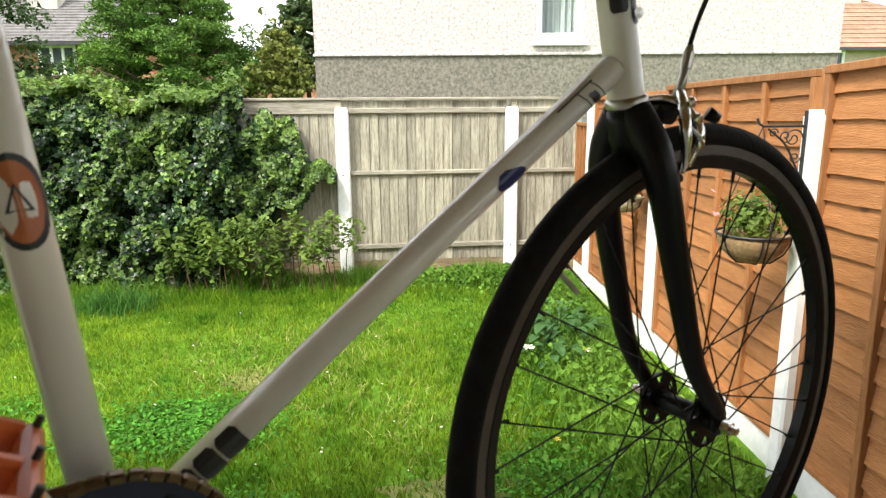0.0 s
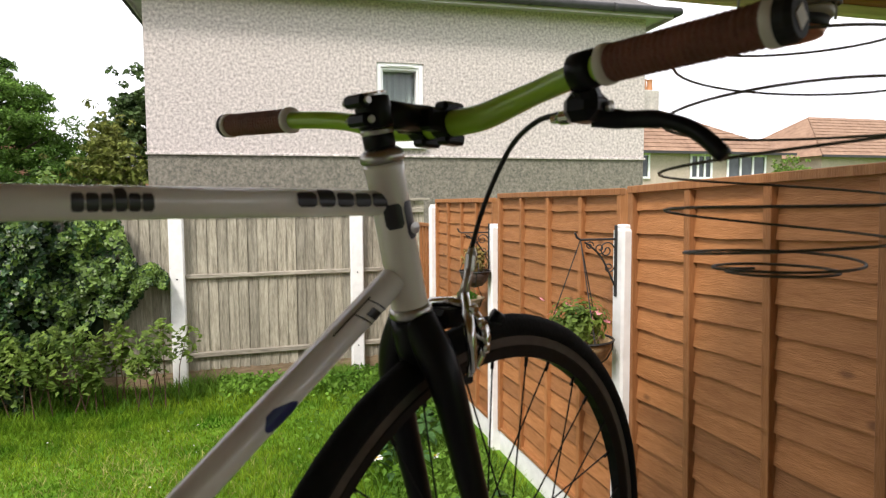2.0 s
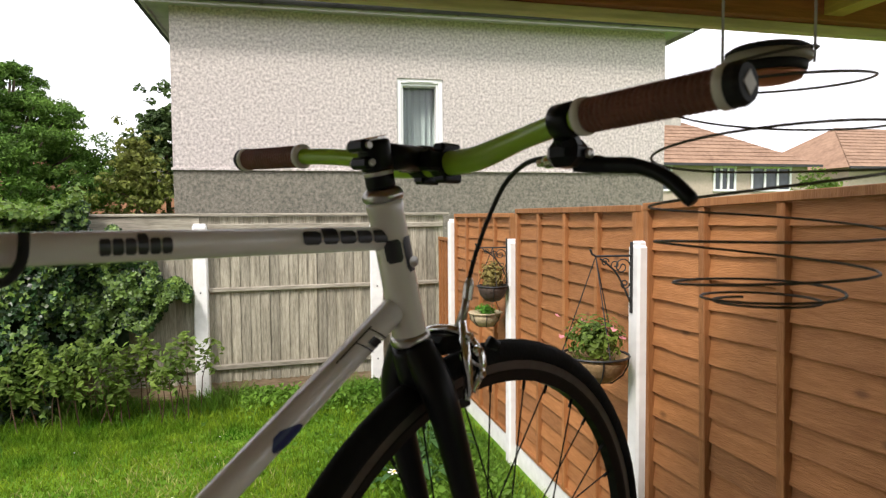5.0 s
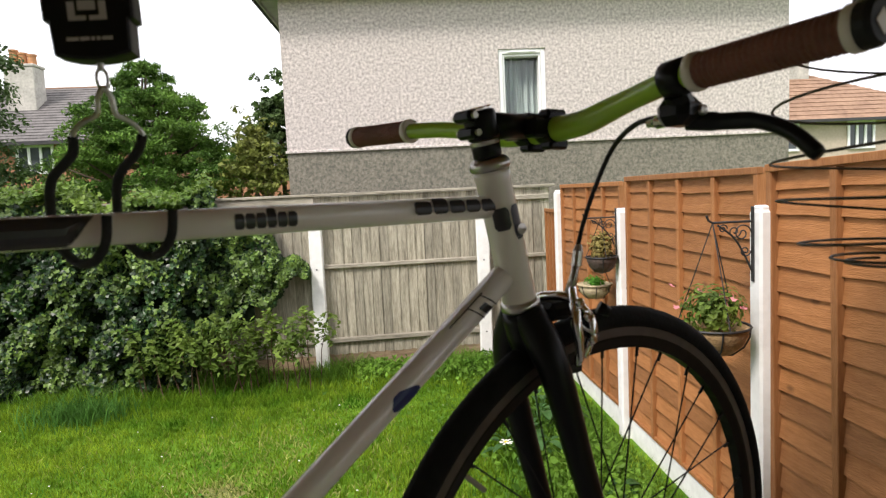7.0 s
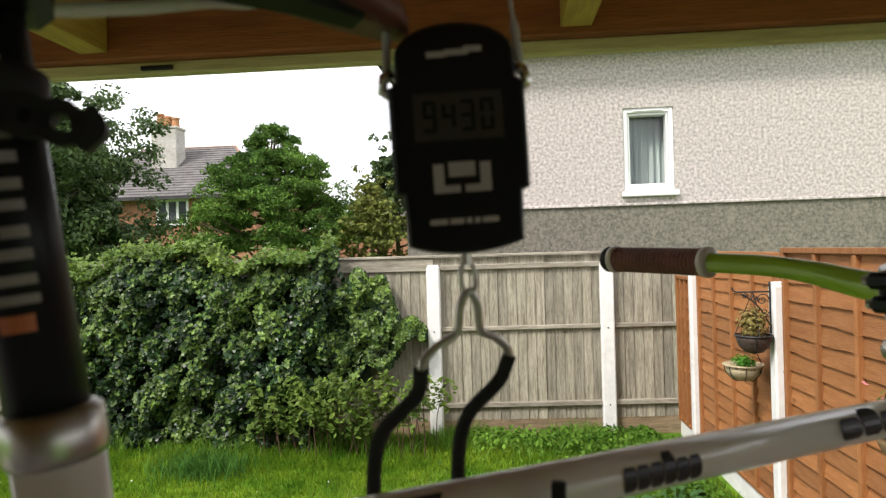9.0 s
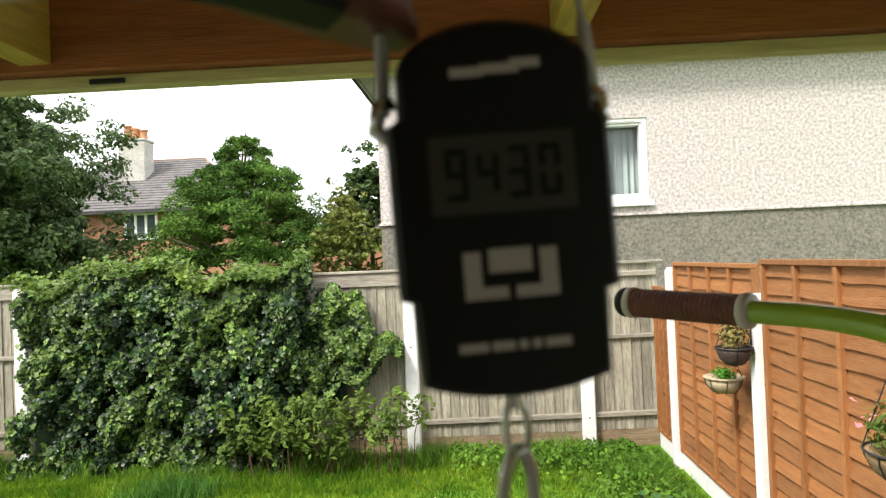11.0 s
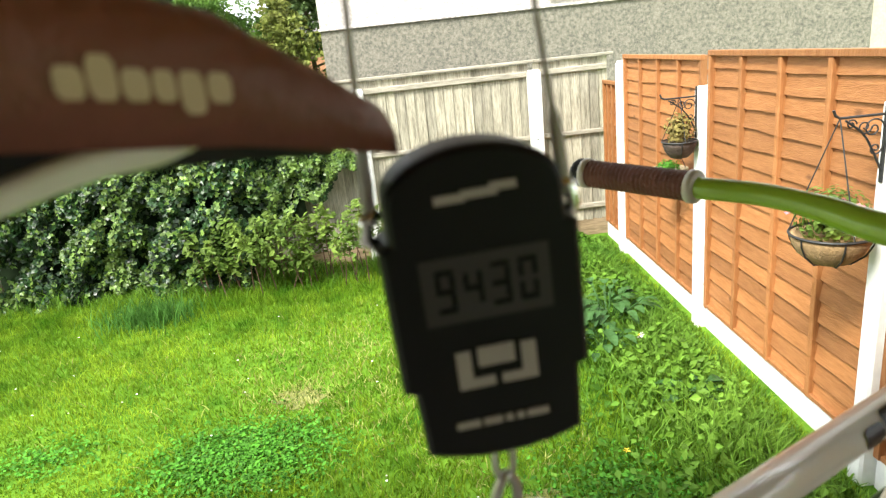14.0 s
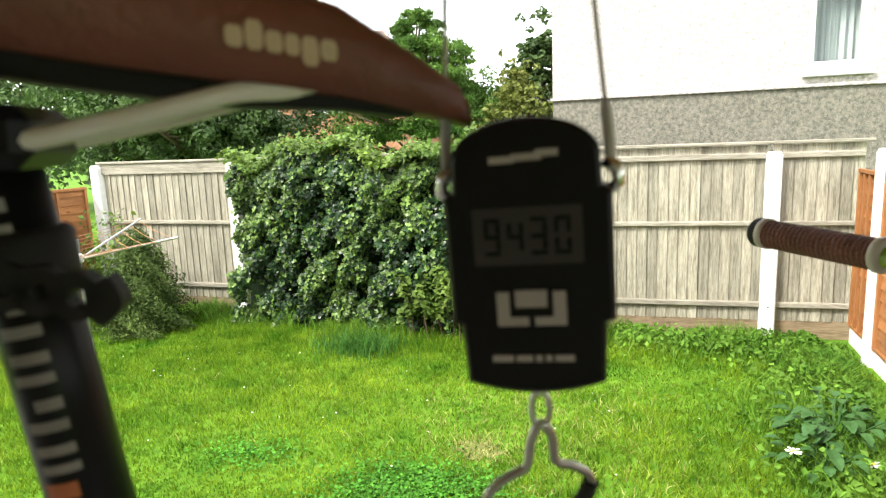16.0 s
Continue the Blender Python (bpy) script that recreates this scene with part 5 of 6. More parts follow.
def ring_mark(bm, cx, cy, w, h, thick, start=0.0, end=math.tau, n=14):
    prev = None
    for k in range(n + 1):
        a = start + (end - start) * k / n
        o = bm.verts.new((cx + w * math.cos(a), cy + h * math.sin(a), 0))
        i = bm.verts.new((cx + (w - thick) * math.cos(a), cy + (h - thick) * math.sin(a), 0))
        if prev:
            bm.faces.new((prev[0], o, i, prev[1]))
        prev = (o, i)
    return bm


def block(bm, x0, x1, y0, y1, cut=0.25):
    """A solid mark with clipped corners."""
    w, h = (x1 - x0) * cut, (y1 - y0) * cut
    mid = [y0 + (y1 - y0) * k / 6 for k in range(7)]
    rows = []
    for y in mid:
        e = max(0, (y0 + h - y) / h, (y - y1 + h) / h) * w
        rows.append([bm.verts.new((x0 + e + (x1 - x0 - 2 * e) * k / 3, y, 0)) for k in range(4)])
    for p, q in zip(rows, rows[1:]):
        for k in range(3):
            bm.faces.new((p[k], p[k + 1], q[k + 1], q[k]))


def word_marks(x0, widths, lo, hi, tall=(), low=()):
    """A row of plain solid bars in place of a maker's name."""
    bm = bmesh.new()
    x = x0
    for k, w in enumerate(widths):
        h = hi - lo
        block(bm, x + w * 0.05, x + w * 0.95, lo - (h * 0.38 if k in low else 0), hi + (h * 0.35 if k in tall else 0), 0.16)
        x += w
    return bm


def text_bm(body, size, x, y, bold=0.0006):
    c = bpy.data.curves.new("lettering", "FONT")
    c.body, c.size, c.offset = body, size, bold
    c.align_x, c.align_y = "CENTER", "CENTER"
    c.resolution_u = 6
    o = bpy.data.objects.new("lettering", c)
    scene.collection.objects.link(o)
    dg = bpy.context.evaluated_depsgraph_get()
    me = bpy.data.meshes.new_from_object(o.evaluated_get(dg))
    bm = bmesh.new()
    bm.from_mesh(me)
    bpy.data.objects.remove(o)
    bpy.data.curves.remove(c)
    bpy.data.meshes.remove(me)
    bmesh.ops.translate(bm, verts=bm.verts, vec=(x, y, 0))
    return bm


TT0, TT1, TTR = (-0.5370, 0, 0.0985), (-0.026, 0, 0.1085), 0.0120
ST0, ST1 = (-0.5443, 0, 0.158), (-0.4855, 0, -0.326)
DT0, DT1, DTR = (-0.012, 0, 0.034), (-0.481, 0, -0.324), 0.0138
HT0, HT1, HTR = (0.0115, 0, 0.0), (-0.0255, 0, 0.146), 0.0186
BB = Vector((-0.485, 0, -0.330))
RA = Vector((-0.888, 0, -0.29))


def frame_mesh():
    bm = tube([TT0, TT1], TTR, 18)
    sweep(bm, [ST0, ST1], 0.0155, 18)
    sweep(bm, [DT0, DT1], DTR, 18)
    lathe(bm, [(HTR, 0.0), (HTR + 0.0012, 0.004), (HTR, 0.012), (HTR, 0.139), (HTR + 0.0012, 0.147), (HTR, 0.151)], 22, axis_to(HT0, HT1))
    sweep(bm, [BB + Vector((0, -0.036, 0)), BB + Vector((0, 0.036, 0))], 0.021, 18)
    for s in (-1, 1):
        sweep(bm, smooth_line([Vector(ST0) + Vector((0.006, 0.012 * s, -0.118)), (-0.66, 0.035 * s, 0.01), (-0.80, 0.058 * s, -0.16), RA + Vector((0.01, 0.062 * s, 0.012))]), 0.0078, 10)
        sweep(bm, smooth_line([BB + Vector((-0.01, 0.022 * s, 0.0)), (-0.62, 0.044 * s, -0.352), (-0.78, 0.058 * s, -0.317), RA + Vector((0.012, 0.062 * s, -0.004))]), [0.0105] * 18 + [0.008], 10)
        box(bm, RA.x - 0.03, RA.x + 0.02, 0.059 * s - 0.003, 0.059 * s + 0.003, RA.z - 0.014, RA.z + 0.014)
    return bm


frame_part = part("frame", frame_mesh(), M_FRAME, bike, "glossy cream-white steel frame", smooth=True)
# decals on the frame
part("decal", on_tube(word_marks(0.242, (0.0089,) * 6, -0.0062, 0.0066, (3,)), TT0, TT1, TTR), M_DECAL, frame_part, "black maker's mark on the top tube")
part("decal", on_tube(word_marks(0.410, (0.021, 0.019, 0.020, 0.019, 0.021), -0.0035, 0.0095, (1,)), TT0, TT1, TTR), M_DECAL, frame_part, "black maker's mark by the head tube")
for a, b, c, d in ((0.089, 0.113, 0.003, 0.021), (0.076, 0.113, -0.014, 0.001), (0.089, 0.111, -0.029, -0.016)):
    bm = bmesh.new()
    block(bm, a, b, c, d, 0.16)
    part("decal", on_tube(bm, HT0, HT1, HTR), M_DECAL, frame_part, "black maker's mark on the head tube")
bm = word_marks(0.475, (0.022, 0.020, 0.022), -0.013, 0.013)
part("decal", on_tube(bm, DT0, DT1, DTR), M_DECAL, frame_part, "black maker's mark low on the down tube")
bm = bmesh.new()
block(bm, 0.151, 0.186, -0.007, 0.014, 0.38)
for v in bm.verts:
    v.co.x -= 0.5 * v.co.y
part("decal", on_tube(bm, DT0, DT1, DTR), M_BLUE, frame_part, "navy blue flash on the down tube")
bm = flat_grid(bmesh.new(), 0.034, 0.0355, -0.012, 0.018, 1, 6, -0.4)
flat_grid(bm, 0.054, 0.0555, -0.012, 0.018, 1, 6, -0.4)
flat_grid(bm, 0.036, 0.088, -0.013, -0.0115, 6, 1)
flat_grid(bm, 0.040, 0.050, -0.004, 0.010, 3, 4, -0.4)
part("decal", on_tube(bm, DT0, DT1, DTR), M_DECAL, frame_part, "black outlined panel on the down tube")
bm = bmesh.new()
ring_mark(bm, 0, 0, 0.030, 0.0185, 0.0045, n=26)
part("badge_ring", on_tube(bm, (-0.5158, 0, -0.071), (-0.5288, 0, 0.035), 0.0155), M_DECAL, frame_part)
bm = bmesh.new()
ring_mark(bm, 0, 0, 0.0255, 0.0145, 0.0142, n=26)
part("badge", on_tube(bm, (-0.5158, 0, -0.071), (-0.5288, 0, 0.035), 0.0155), M_BADGE, frame_part, "round orange badge on the seat tube")
bm = bmesh.new()
ring_mark(bm, 0, 0, 0.012, 0.009, 0.003, 0, math.tau, 3)
for v in bm.verts:
    v.co.z = 0.0005
part("badge_mark", on_tube(bm, (-0.5158, 0, -0.071), (-0.5288, 0, 0.035), 0.0155), M_DECAL, frame_part)
# lettering and dark flash on the rear of the top tube
bm = text_bm("GB", 0.0175, 0.0, 0.0, 0.0011)
bmesh.ops.translate(bm, verts=bm.verts, vec=(0.039, 0, 0.0004))
for k in range(-8, 9):
    bmesh.ops.bisect_plane(bm, geom=bm.verts[:] + bm.edges[:] + bm.faces[:], plane_co=(0, 0.001 * k, 0), plane_no=(0, 1, 0))
part("lettering", on_tube(bm, TT0, TT1, TTR), M_DECAL, frame_part, "black letters on the top tube")
bm = bmesh.new()
prev = None
for k in range(25):
    u = k / 24
    lo = -0.0125 if u < 0.80 else -0.0125 + 0.024 * (u - 0.80) / 0.20
    hi = min(-0.011 + 0.075 * u, 0.0125)
    row = [bm.verts.new((0.054 + 0.09 * u, lo + (hi - lo) * j / 5, 0)) for j in range(6)]
    if prev:
        for j in range(5):
            bm.faces.new((prev[j], row[j], row[j + 1], prev[j + 1]))
    prev = row
part("decal", on_tube(bm, TT0, TT1, TTR), M_DECAL, frame_part, "dark brown-black pointed flash on the top tube")
part("head_badge", lathem([(0.005, 0), (0.006, 0.0015), (0.001, 0.002)], 12, pose(-0.002, -HTR - 0.0005, 0.085, 90)), M_STEEL, frame_part)
part("seat_clamp", lathem([(0.0163, -0.009), (0.0174, -0.006), (0.0174, 0.008), (0.0145, 0.010)], 20, axis_to((-0.5443, 0, 0.155), (-0.5473, 0, 0.18))), M_STEEL, bike, "dull alloy seat clamp", smooth=True)

# headset
for z0, prof, lab in ((0.0, [(0.0195, -0.004), (0.0218, -0.001), (0.0218, 0.005), (0.0192, 0.008)], "polished lower headset cup"), (0.151, [(0.0192, 0.0), (0.0216, 0.002), (0.0216, 0.007), (0.019, 0.011), (0.016, 0.013)], "polished upper headset cup")):
    u = z0 / 0.15
    foot = Vector(HT0).lerp(Vector(HT1), u)
    part("headset", lathem(prof, 24, axis_to(foot, foot + Vector(HT1) - Vector(HT0))), M_STEEL, bike, lab, smooth=True)

# everything that turns with the steering
STEER = Matrix.Translation(HT0) @ Matrix.Rotation(radians(1.5), 4, Vector(HT1) - Vector(HT0)) @ Matrix.Translation(-Vector(HT0))


def steered(bm):
    bmesh.ops.transform(bm, matrix=STEER, verts=bm.verts)
    return bm


def along_head(z):
    return Vector(HT0).lerp(Vector(HT1), z / 0.15)


WHEEL = Vector((0.145, 0, -0.365))


def fork_mesh():
    bm = lathem([(0.0215, 0.0), (0.023, -0.012), (0.022, -0.03), (0.019, -0.05)], 20, axis_to(along_head(-0.004), along_head(0.1)))
    for s in (-1, 1):
        pts = smooth_line([along_head(-0.008) + Vector((0, 0.008 * s, 0)), (0.020, 0.030 * s, -0.045), (0.030, 0.041 * s, -0.09), (0.060, 0.045 * s, -0.19), (0.095, 0.048 * s, -0.285), WHEEL + Vector((0, 0.05 * s, 0.012))])
        sweep(bm, pts, [0.019 - 0.0095 * min(max((k - 6) / (len(pts) - 7), 0), 1) for k in range(len(pts))], 12)
        lathe(bm, [(0.013, -0.004), (0.013, 0.004)], 14, axis_to(WHEEL + Vector((0, 0.05 * s, 0)), WHEEL + Vector((0, 0.1 * s, 0))))
    bmesh.ops.transform(bm, matrix=STEER, verts=bm.verts)
    return bm


part("fork", fork_mesh(), M_BLACK, bike, "gloss black bladed fork", smooth=True)


def wheel(name, centre, turn, spokes):
    R = 0.338
    C = Vector(centre)

    def put(bm):
        bmesh.ops.transform(bm, matrix=turn @ Matrix.Translation(C) @ Matrix.Rotation(radians(90), 4, "X") @ Matrix.Scale(1.03, 4), verts=bm.verts)
        return bm
    rim = part(name, put(lathem([(0.288, -0.007), (0.300, -0.0105), (0.306, -0.0108), (0.316, -0.0105), (0.316, 0.0105), (0.306, 0.0108), (0.300, 0.0105), (0.288, 0.007)], 72, close=True)), M_BLACK, bike, "black deep-section spoked wheel", smooth=False)
    for s in (-1, 1):
        part("brake_track", put(lathem([(0.303, 0.0110 * s), (0.314, 0.0110 * s), (0.314, 0.0104 * s), (0.303, 0.0104 * s)], 72, close=True)), M_RIMTRACK, rim, "worn grey brake track")
    part("tyre", put(lathem([(0.314, -0.0125), (0.322, -0.0150), (0.331, -0.0115), (0.337, -0.005), (R, 0), (0.337, 0.005), (0.331, 0.0115), (0.322, 0.0150), (0.314, 0.0125), (0.310, 0.0)], 72, close=True)), M_TYRE, rim, smooth=True)
    hub = part("hub", put(lathem([(0.006, -0.05), (0.011, -0.045), (0.011, -0.036), (0.012, -0.034), (0.013, 0.034), (0.011, 0.036), (0.011, 0.045), (0.006, 0.05)], 18)), M_BLACK, rim, "black high-flange hub", smooth=True)
    for s in (-1, 1):
        bm = bmesh.new()
        n = 36
        for a0, a1, r0, r1 in [(0, n, 0.030, 0.034), (0, n, 0.010, 0.021)]:
            lathe(bm, [(r0, 0.032 * s), (r1, 0.032 * s), (r1, 0.036 * s), (r0, 0.036 * s)], n, close=True)
        part("hub_flange", put(bm), M_BLACK, rim)
        web = put(boxm(0.020, 0.031, -0.008, 0.008, min(0.032 * s, 0.036 * s), max(0.032 * s, 0.036 * s)))
        for k in range(6):
            m = turn @ Matrix.Translation(C) @ Matrix.Rotation(radians(90), 4, "X")
            piece = web.copy()
            bmesh.ops.transform(piece, matrix=m @ Matrix.Rotation(math.tau * k / 6, 4, "Z") @ m.inverted(), verts=piece.verts)
            part("flange_web", piece, M_BLACK, rim)
        part("axle_nut", put(lathem([(0.0085, 0.056 * s), (0.0085, 0.066 * s), (0.005, 0.066 * s), (0.005, 0.073 * s), (0.001, 0.074 * s)], 6)), M_CHROME, rim, "chrome axle nut")
    for k in range(spokes):
        s = 1 if k % 2 else -1
        a = math.tau * k / spokes
        off = radians(62) * (1 if (k // 2) % 2 else -1)
        h = (0.032 * math.cos(a + off), 0.032 * math.sin(a + off), 0.034 * s)
        e = (0.290 * math.cos(a), 0.290 * math.sin(a), 0.003 * s)
        bm = tube([h, e], 0.0011, 5)
        sweep(bm, [(0.276 * math.cos(a), 0.276 * math.sin(a), 0.0035 * s), e], 0.0022, 5)
        part("spoke", put(bm), M_BLACK_MATT, rim)
    a = 2.4
    part("valve", put(tube([(0.288 * math.cos(a), 0.288 * math.sin(a), 0), (0.25 * math.cos(a), 0.25 * math.sin(a), 0)], 0.003, 7)), M_STEEL, rim)
    return rim


wheel("front_wheel", WHEEL, STEER, 32)
wheel("rear_wheel", RA, Matrix.Identity(4), 32)

# stem and handlebar


def stem_mesh():
    bm = lathem([(0.0145, 0.0), (0.0152, 0.002), (0.0152, 0.017), (0.0145, 0.018)], 20, axis_to(along_head(0.164), along_head(0.3)))
    lathe(bm, [(0.0160, 0.0), (0.0172, 0.003), (0.0172, 0.026), (0.0160, 0.029), (0.012, 0.030)], 20, axis_to(along_head(0.183), along_head(0.3)))
    sweep(bm, [along_head(0.197), (0.022, 0, 0.1935)], [0.0145, 0.0135], 14)
    return bm


stem = part("stem", steered(stem_mesh()), M_BLACK, bike, "black alloy stem", smooth=True)
for zz in (0.188, 0.205):
    p = along_head(zz) + Vector((-0.0185, 0, 0))
    part("bolt_lug", steered(boxm(p.x - 0.006, p.x + 0.006, -0.014, 0.014, p.z - 0.006, p.z + 0.006, bevel=0.003)), M_BLACK, stem)
    for s in (-1, 1):
        part("bolt", steered(lathem([(0.0035, 0.0), (0.0035, 0.003), (0.001, 0.003)], 8, pose(p.x, -0.0145 * 1, p.z, 90) if s < 0 else pose(p.x, 0.0145, p.z, -90))), M_STEEL, stem)
part("steerer_cap", steered(lathem([(0.0150, 0.0), (0.0150, 0.0015), (0.0140, 0.0025), (0.006, 0.0025), (0.006, 0.001), (0.001, 0.001)], 22, axis_to(along_head(0.2135), along_head(0.3)))), M_CHROME, stem, "silver top cap", smooth=False)
part("spacer", steered(lathem([(0.0152, 0.0), (0.0158, 0.001), (0.0158, 0.004), (0.0152, 0.005)], 20, axis_to(along_head(0.1775), along_head(0.3)))), M_STEEL, stem)
BARC = Vector((0.044, 0, 0.190))
for s in (-1, 1):
    bm = lathem([(0.0162, -0.010), (0.0170, -0.007), (0.0170, 0.007), (0.0162, 0.010)], 18, pose(BARC.x, 0.017 * s, BARC.z, 90))
    box(bm, BARC.x - 0.011, BARC.x + 0.018, 0.017 * s - 0.009, 0.017 * s + 0.009, BARC.z + 0.010, BARC.z + 0.0205, bevel=0.003)
    box(bm, BARC.x - 0.008, BARC.x + 0.020, 0.017 * s - 0.009, 0.017 * s + 0.009, BARC.z - 0.022, BARC.z - 0.010, bevel=0.003)
    box(bm, 0.012, BARC.x, 0.017 * s - 0.0095, 0.017 * s + 0.0095, BARC.z - 0.010, BARC.z + 0.012, bevel=0.003)
    part("bar_clamp", steered(bm), M_BLACK, stem, "black two-bolt bar clamp")


def bar_line():
    half = [(0.044, 0.0, 0.189), (0.044, 0.035, 0.189), (0.041, 0.07, 0.191), (0.038, 0.115, 0.201), (0.029, 0.16, 0.208), (0.012, 0.21, 0.211), (0.005, 0.275, 0.213), (-0.003, 0.34, 0.215)]
    return [(x, -y, z) for x, y, z in half[:0:-1]] + half


bl = smooth_line(bar_line(), 5)
bar = part("handlebar", steered(tube(bl, [0.0102 + 0.0035 * max(0, 1 - (abs(p.y) / 0.13) ** 2) for p in bl], 16)), M_GREEN, bike, "lime green riser handlebar", smooth=True)
for s in (-1, 1):
    a, b = Vector((0.012, 0.210 * s, 0.2115)), Vector((-0.0032, 0.3405 * s, 0.2152))
    m = axis_to(a, b)
    ln = (b - a).length
    prof = [(0.0128, 0.008)]
    k = 46
    for i in range(k):
        z = 0.009 + (ln - 0.018) * i / (k - 1)
        prof.append((0.0140 + (0.0006 if i % 2 else -0.0002), z))
    prof.append((0.0128, ln - 0.008))
    grip = part("grip", steered(lathem(prof, 22, m)), M_GRIP, bike, "brown ribbed rubber grip", smooth=False)
    for z0, z1 in ((0.0, 0.0095), (ln - 0.0095, ln)):
        part("grip_collar", steered(lathem([(0.0132, z0), (0.0159, z0 + 0.0015), (0.0159, z1 - 0.0015), (0.0132, z1)], 22, m)), M_RING, grip, "pale lock-on collar", smooth=True)
    part("end_cap", steered(lathem([(0.0153, ln - 0.001), (0.0153, ln + 0.006), (0.013, ln + 0.010), (0.001, ln + 0.010)], 22, m)), M_BLACK_MATT, grip, "black bar end plug")
    part("end_mark", steered(boxm(-0.006, 0.006, -0.006, 0.006, ln + 0.0103, ln + 0.0108, m @ pose(0, 0, 0, 0, 0, 45))), M_RING, grip)

# brake lever, cable and caliper
def levered(bm):
    bmesh.ops.translate(bm, verts=bm.verts, vec=(0.0, 0.012, -0.005))
    return steered(bm)


lev = part("brake_lever", levered(lathem([(0.0125, -0.011), (0.0152, -0.009), (0.0152, 0.009), (0.0125, 0.011)], 18, axis_to((0.0155, -0.205, 0.2160), (0.003, -0.30, 0.2205)))), M_BLACK, bike, "black alloy brake lever", smooth=True)
bm = boxm(0.016, 0.050, -0.212, -0.180, 0.178, 0.203, bevel=0.008)
sweep(bm, [(0.018, -0.202, 0.206), (0.040, -0.198, 0.188)], 0.011, 10)
part("lever_body", levered(bm), M_BLACK, lev)
part("lever_blade", levered(tube(smooth_line([(0.040, -0.198, 0.183), (0.050, -0.222, 0.180), (0.053, -0.252, 0.177), (0.054, -0.278, 0.166), (0.054, -0.300, 0.146)]), [0.0085] * 6 + [0.0075] * 6 + [0.0065] * 12 + [0.0055], 10)), M_BLACK, lev, smooth=True)
part("adjuster", levered(lathem([(0.004, 0.0), (0.006, 0.003), (0.006, 0.012), (0.004, 0.016), (0.0035, 0.022)], 12, axis_to((0.042, -0.178, 0.186), (0.044, -0.120, 0.184)))), M_CHROME, lev, "silver barrel adjuster")
part("pivot_bolt", levered(lathem([(0.0045, 0), (0.0045, 0.004), (0.001, 0.005)], 10, pose(0.038, -0.2125, 0.190, 90))), M_STEEL, lev)
part("brake_cable", steered(tube(smooth_line([(0.044, -0.158, 0.185), (0.062, -0.115, 0.184), (0.088, -0.066, 0.168), (0.101, -0.030, 0.130), (0.098, -0.014, 0.090), (0.088, -0.012, 0.058)], 8), 0.0027, 8)), M_BLACK_MATT, bike, "black brake cable", smooth=True)
cal = part("brake_caliper", steered(tube(smooth_line([(0.080, -0.010, 0.016), (0.066, -0.026, 0.004), (0.058, -0.038, -0.022), (0.062, -0.038, -0.050), (0.068, -0.030, -0.068)]), [0.005] * 8 + [0.0065] * 8 + [0.0055] * 6 + [0.0045] * 3, 8)), M_CHROME, bike, "polished dual-pivot brake caliper", smooth=True)
part("caliper_arm", steered(tube(smooth_line([(0.060, 0.030, -0.070), (0.056, 0.038, -0.040), (0.056, 0.026, -0.002), (0.062, -0.004, 0.006), (0.076, -0.018, 0.000), (0.086, -0.030, -0.018), (0.086, -0.034, -0.038), (0.076, -0.030, -0.062)]), [0.0055] * 30 + [0.0068] * 6 + [0.005] * 7, 8)), M_CHROME, cal, smooth=True)
part("return_spring", steered(tube(smooth_line([(0.054, -0.034, -0.012), (0.064, -0.044, -0.026), (0.078, -0.042, -0.034), (0.082, -0.036, -0.050)]), 0.0018, 6)), M_STEEL, cal)
part("arm_bridge", steered(boxm(0.040, 0.074, -0.020, 0.020, -0.020, 0.000, bevel=0.006)), M_BLACK, cal, "black caliper bridge on the fork crown")
for px, pz in ((0.072, -0.014), (0.080, -0.040), (0.060, 0.002)):
    part("bolt", steered(lathem([(0.0058, 0.0), (0.0058, 0.003), (0.003, 0.0045), (0.001, 0.0045)], 12, pose(px, -0.040, pz, 90))), M_CHROME, cal)
part("cable_arm", steered(tube([(0.074, -0.012, 0.006), (0.082, -0.013, 0.030), (0.087, -0.012, 0.048)], [0.0065, 0.0045, 0.004], 8)), M_STEEL, cal, smooth=True)
part("cable_clamp", steered(lathem([(0.006, -0.005), (0.006, 0.012), (0.0035, 0.02)], 10, axis_to((0.087, -0.012, 0.043), (0.093, -0.012, 0.075)))), M_STEEL, cal)
part("pivot", steered(lathem([(0.009, -0.008), (0.009, 0.010), (0.006, 0.012), (0.001, 0.012)], 14, pose(0.078, 0, -0.004, 0, 90, 0))), M_CHROME, cal)
part("quick_release", steered(tube([(0.098, -0.034, -0.008), (0.108, -0.040, -0.014)], [0.0075, 0.006], 10)), M_BLACK, cal, smooth=True)
for s in (-1, 1):
    part("brake_pad", steered(boxm(0.035, 0.085, 0.0125 * s - 0.004, 0.0125 * s + 0.004, -0.082, -0.072, pose(0, 0.006 * s, 0), bevel=0.003)), M_BLACK_MATT, cal)

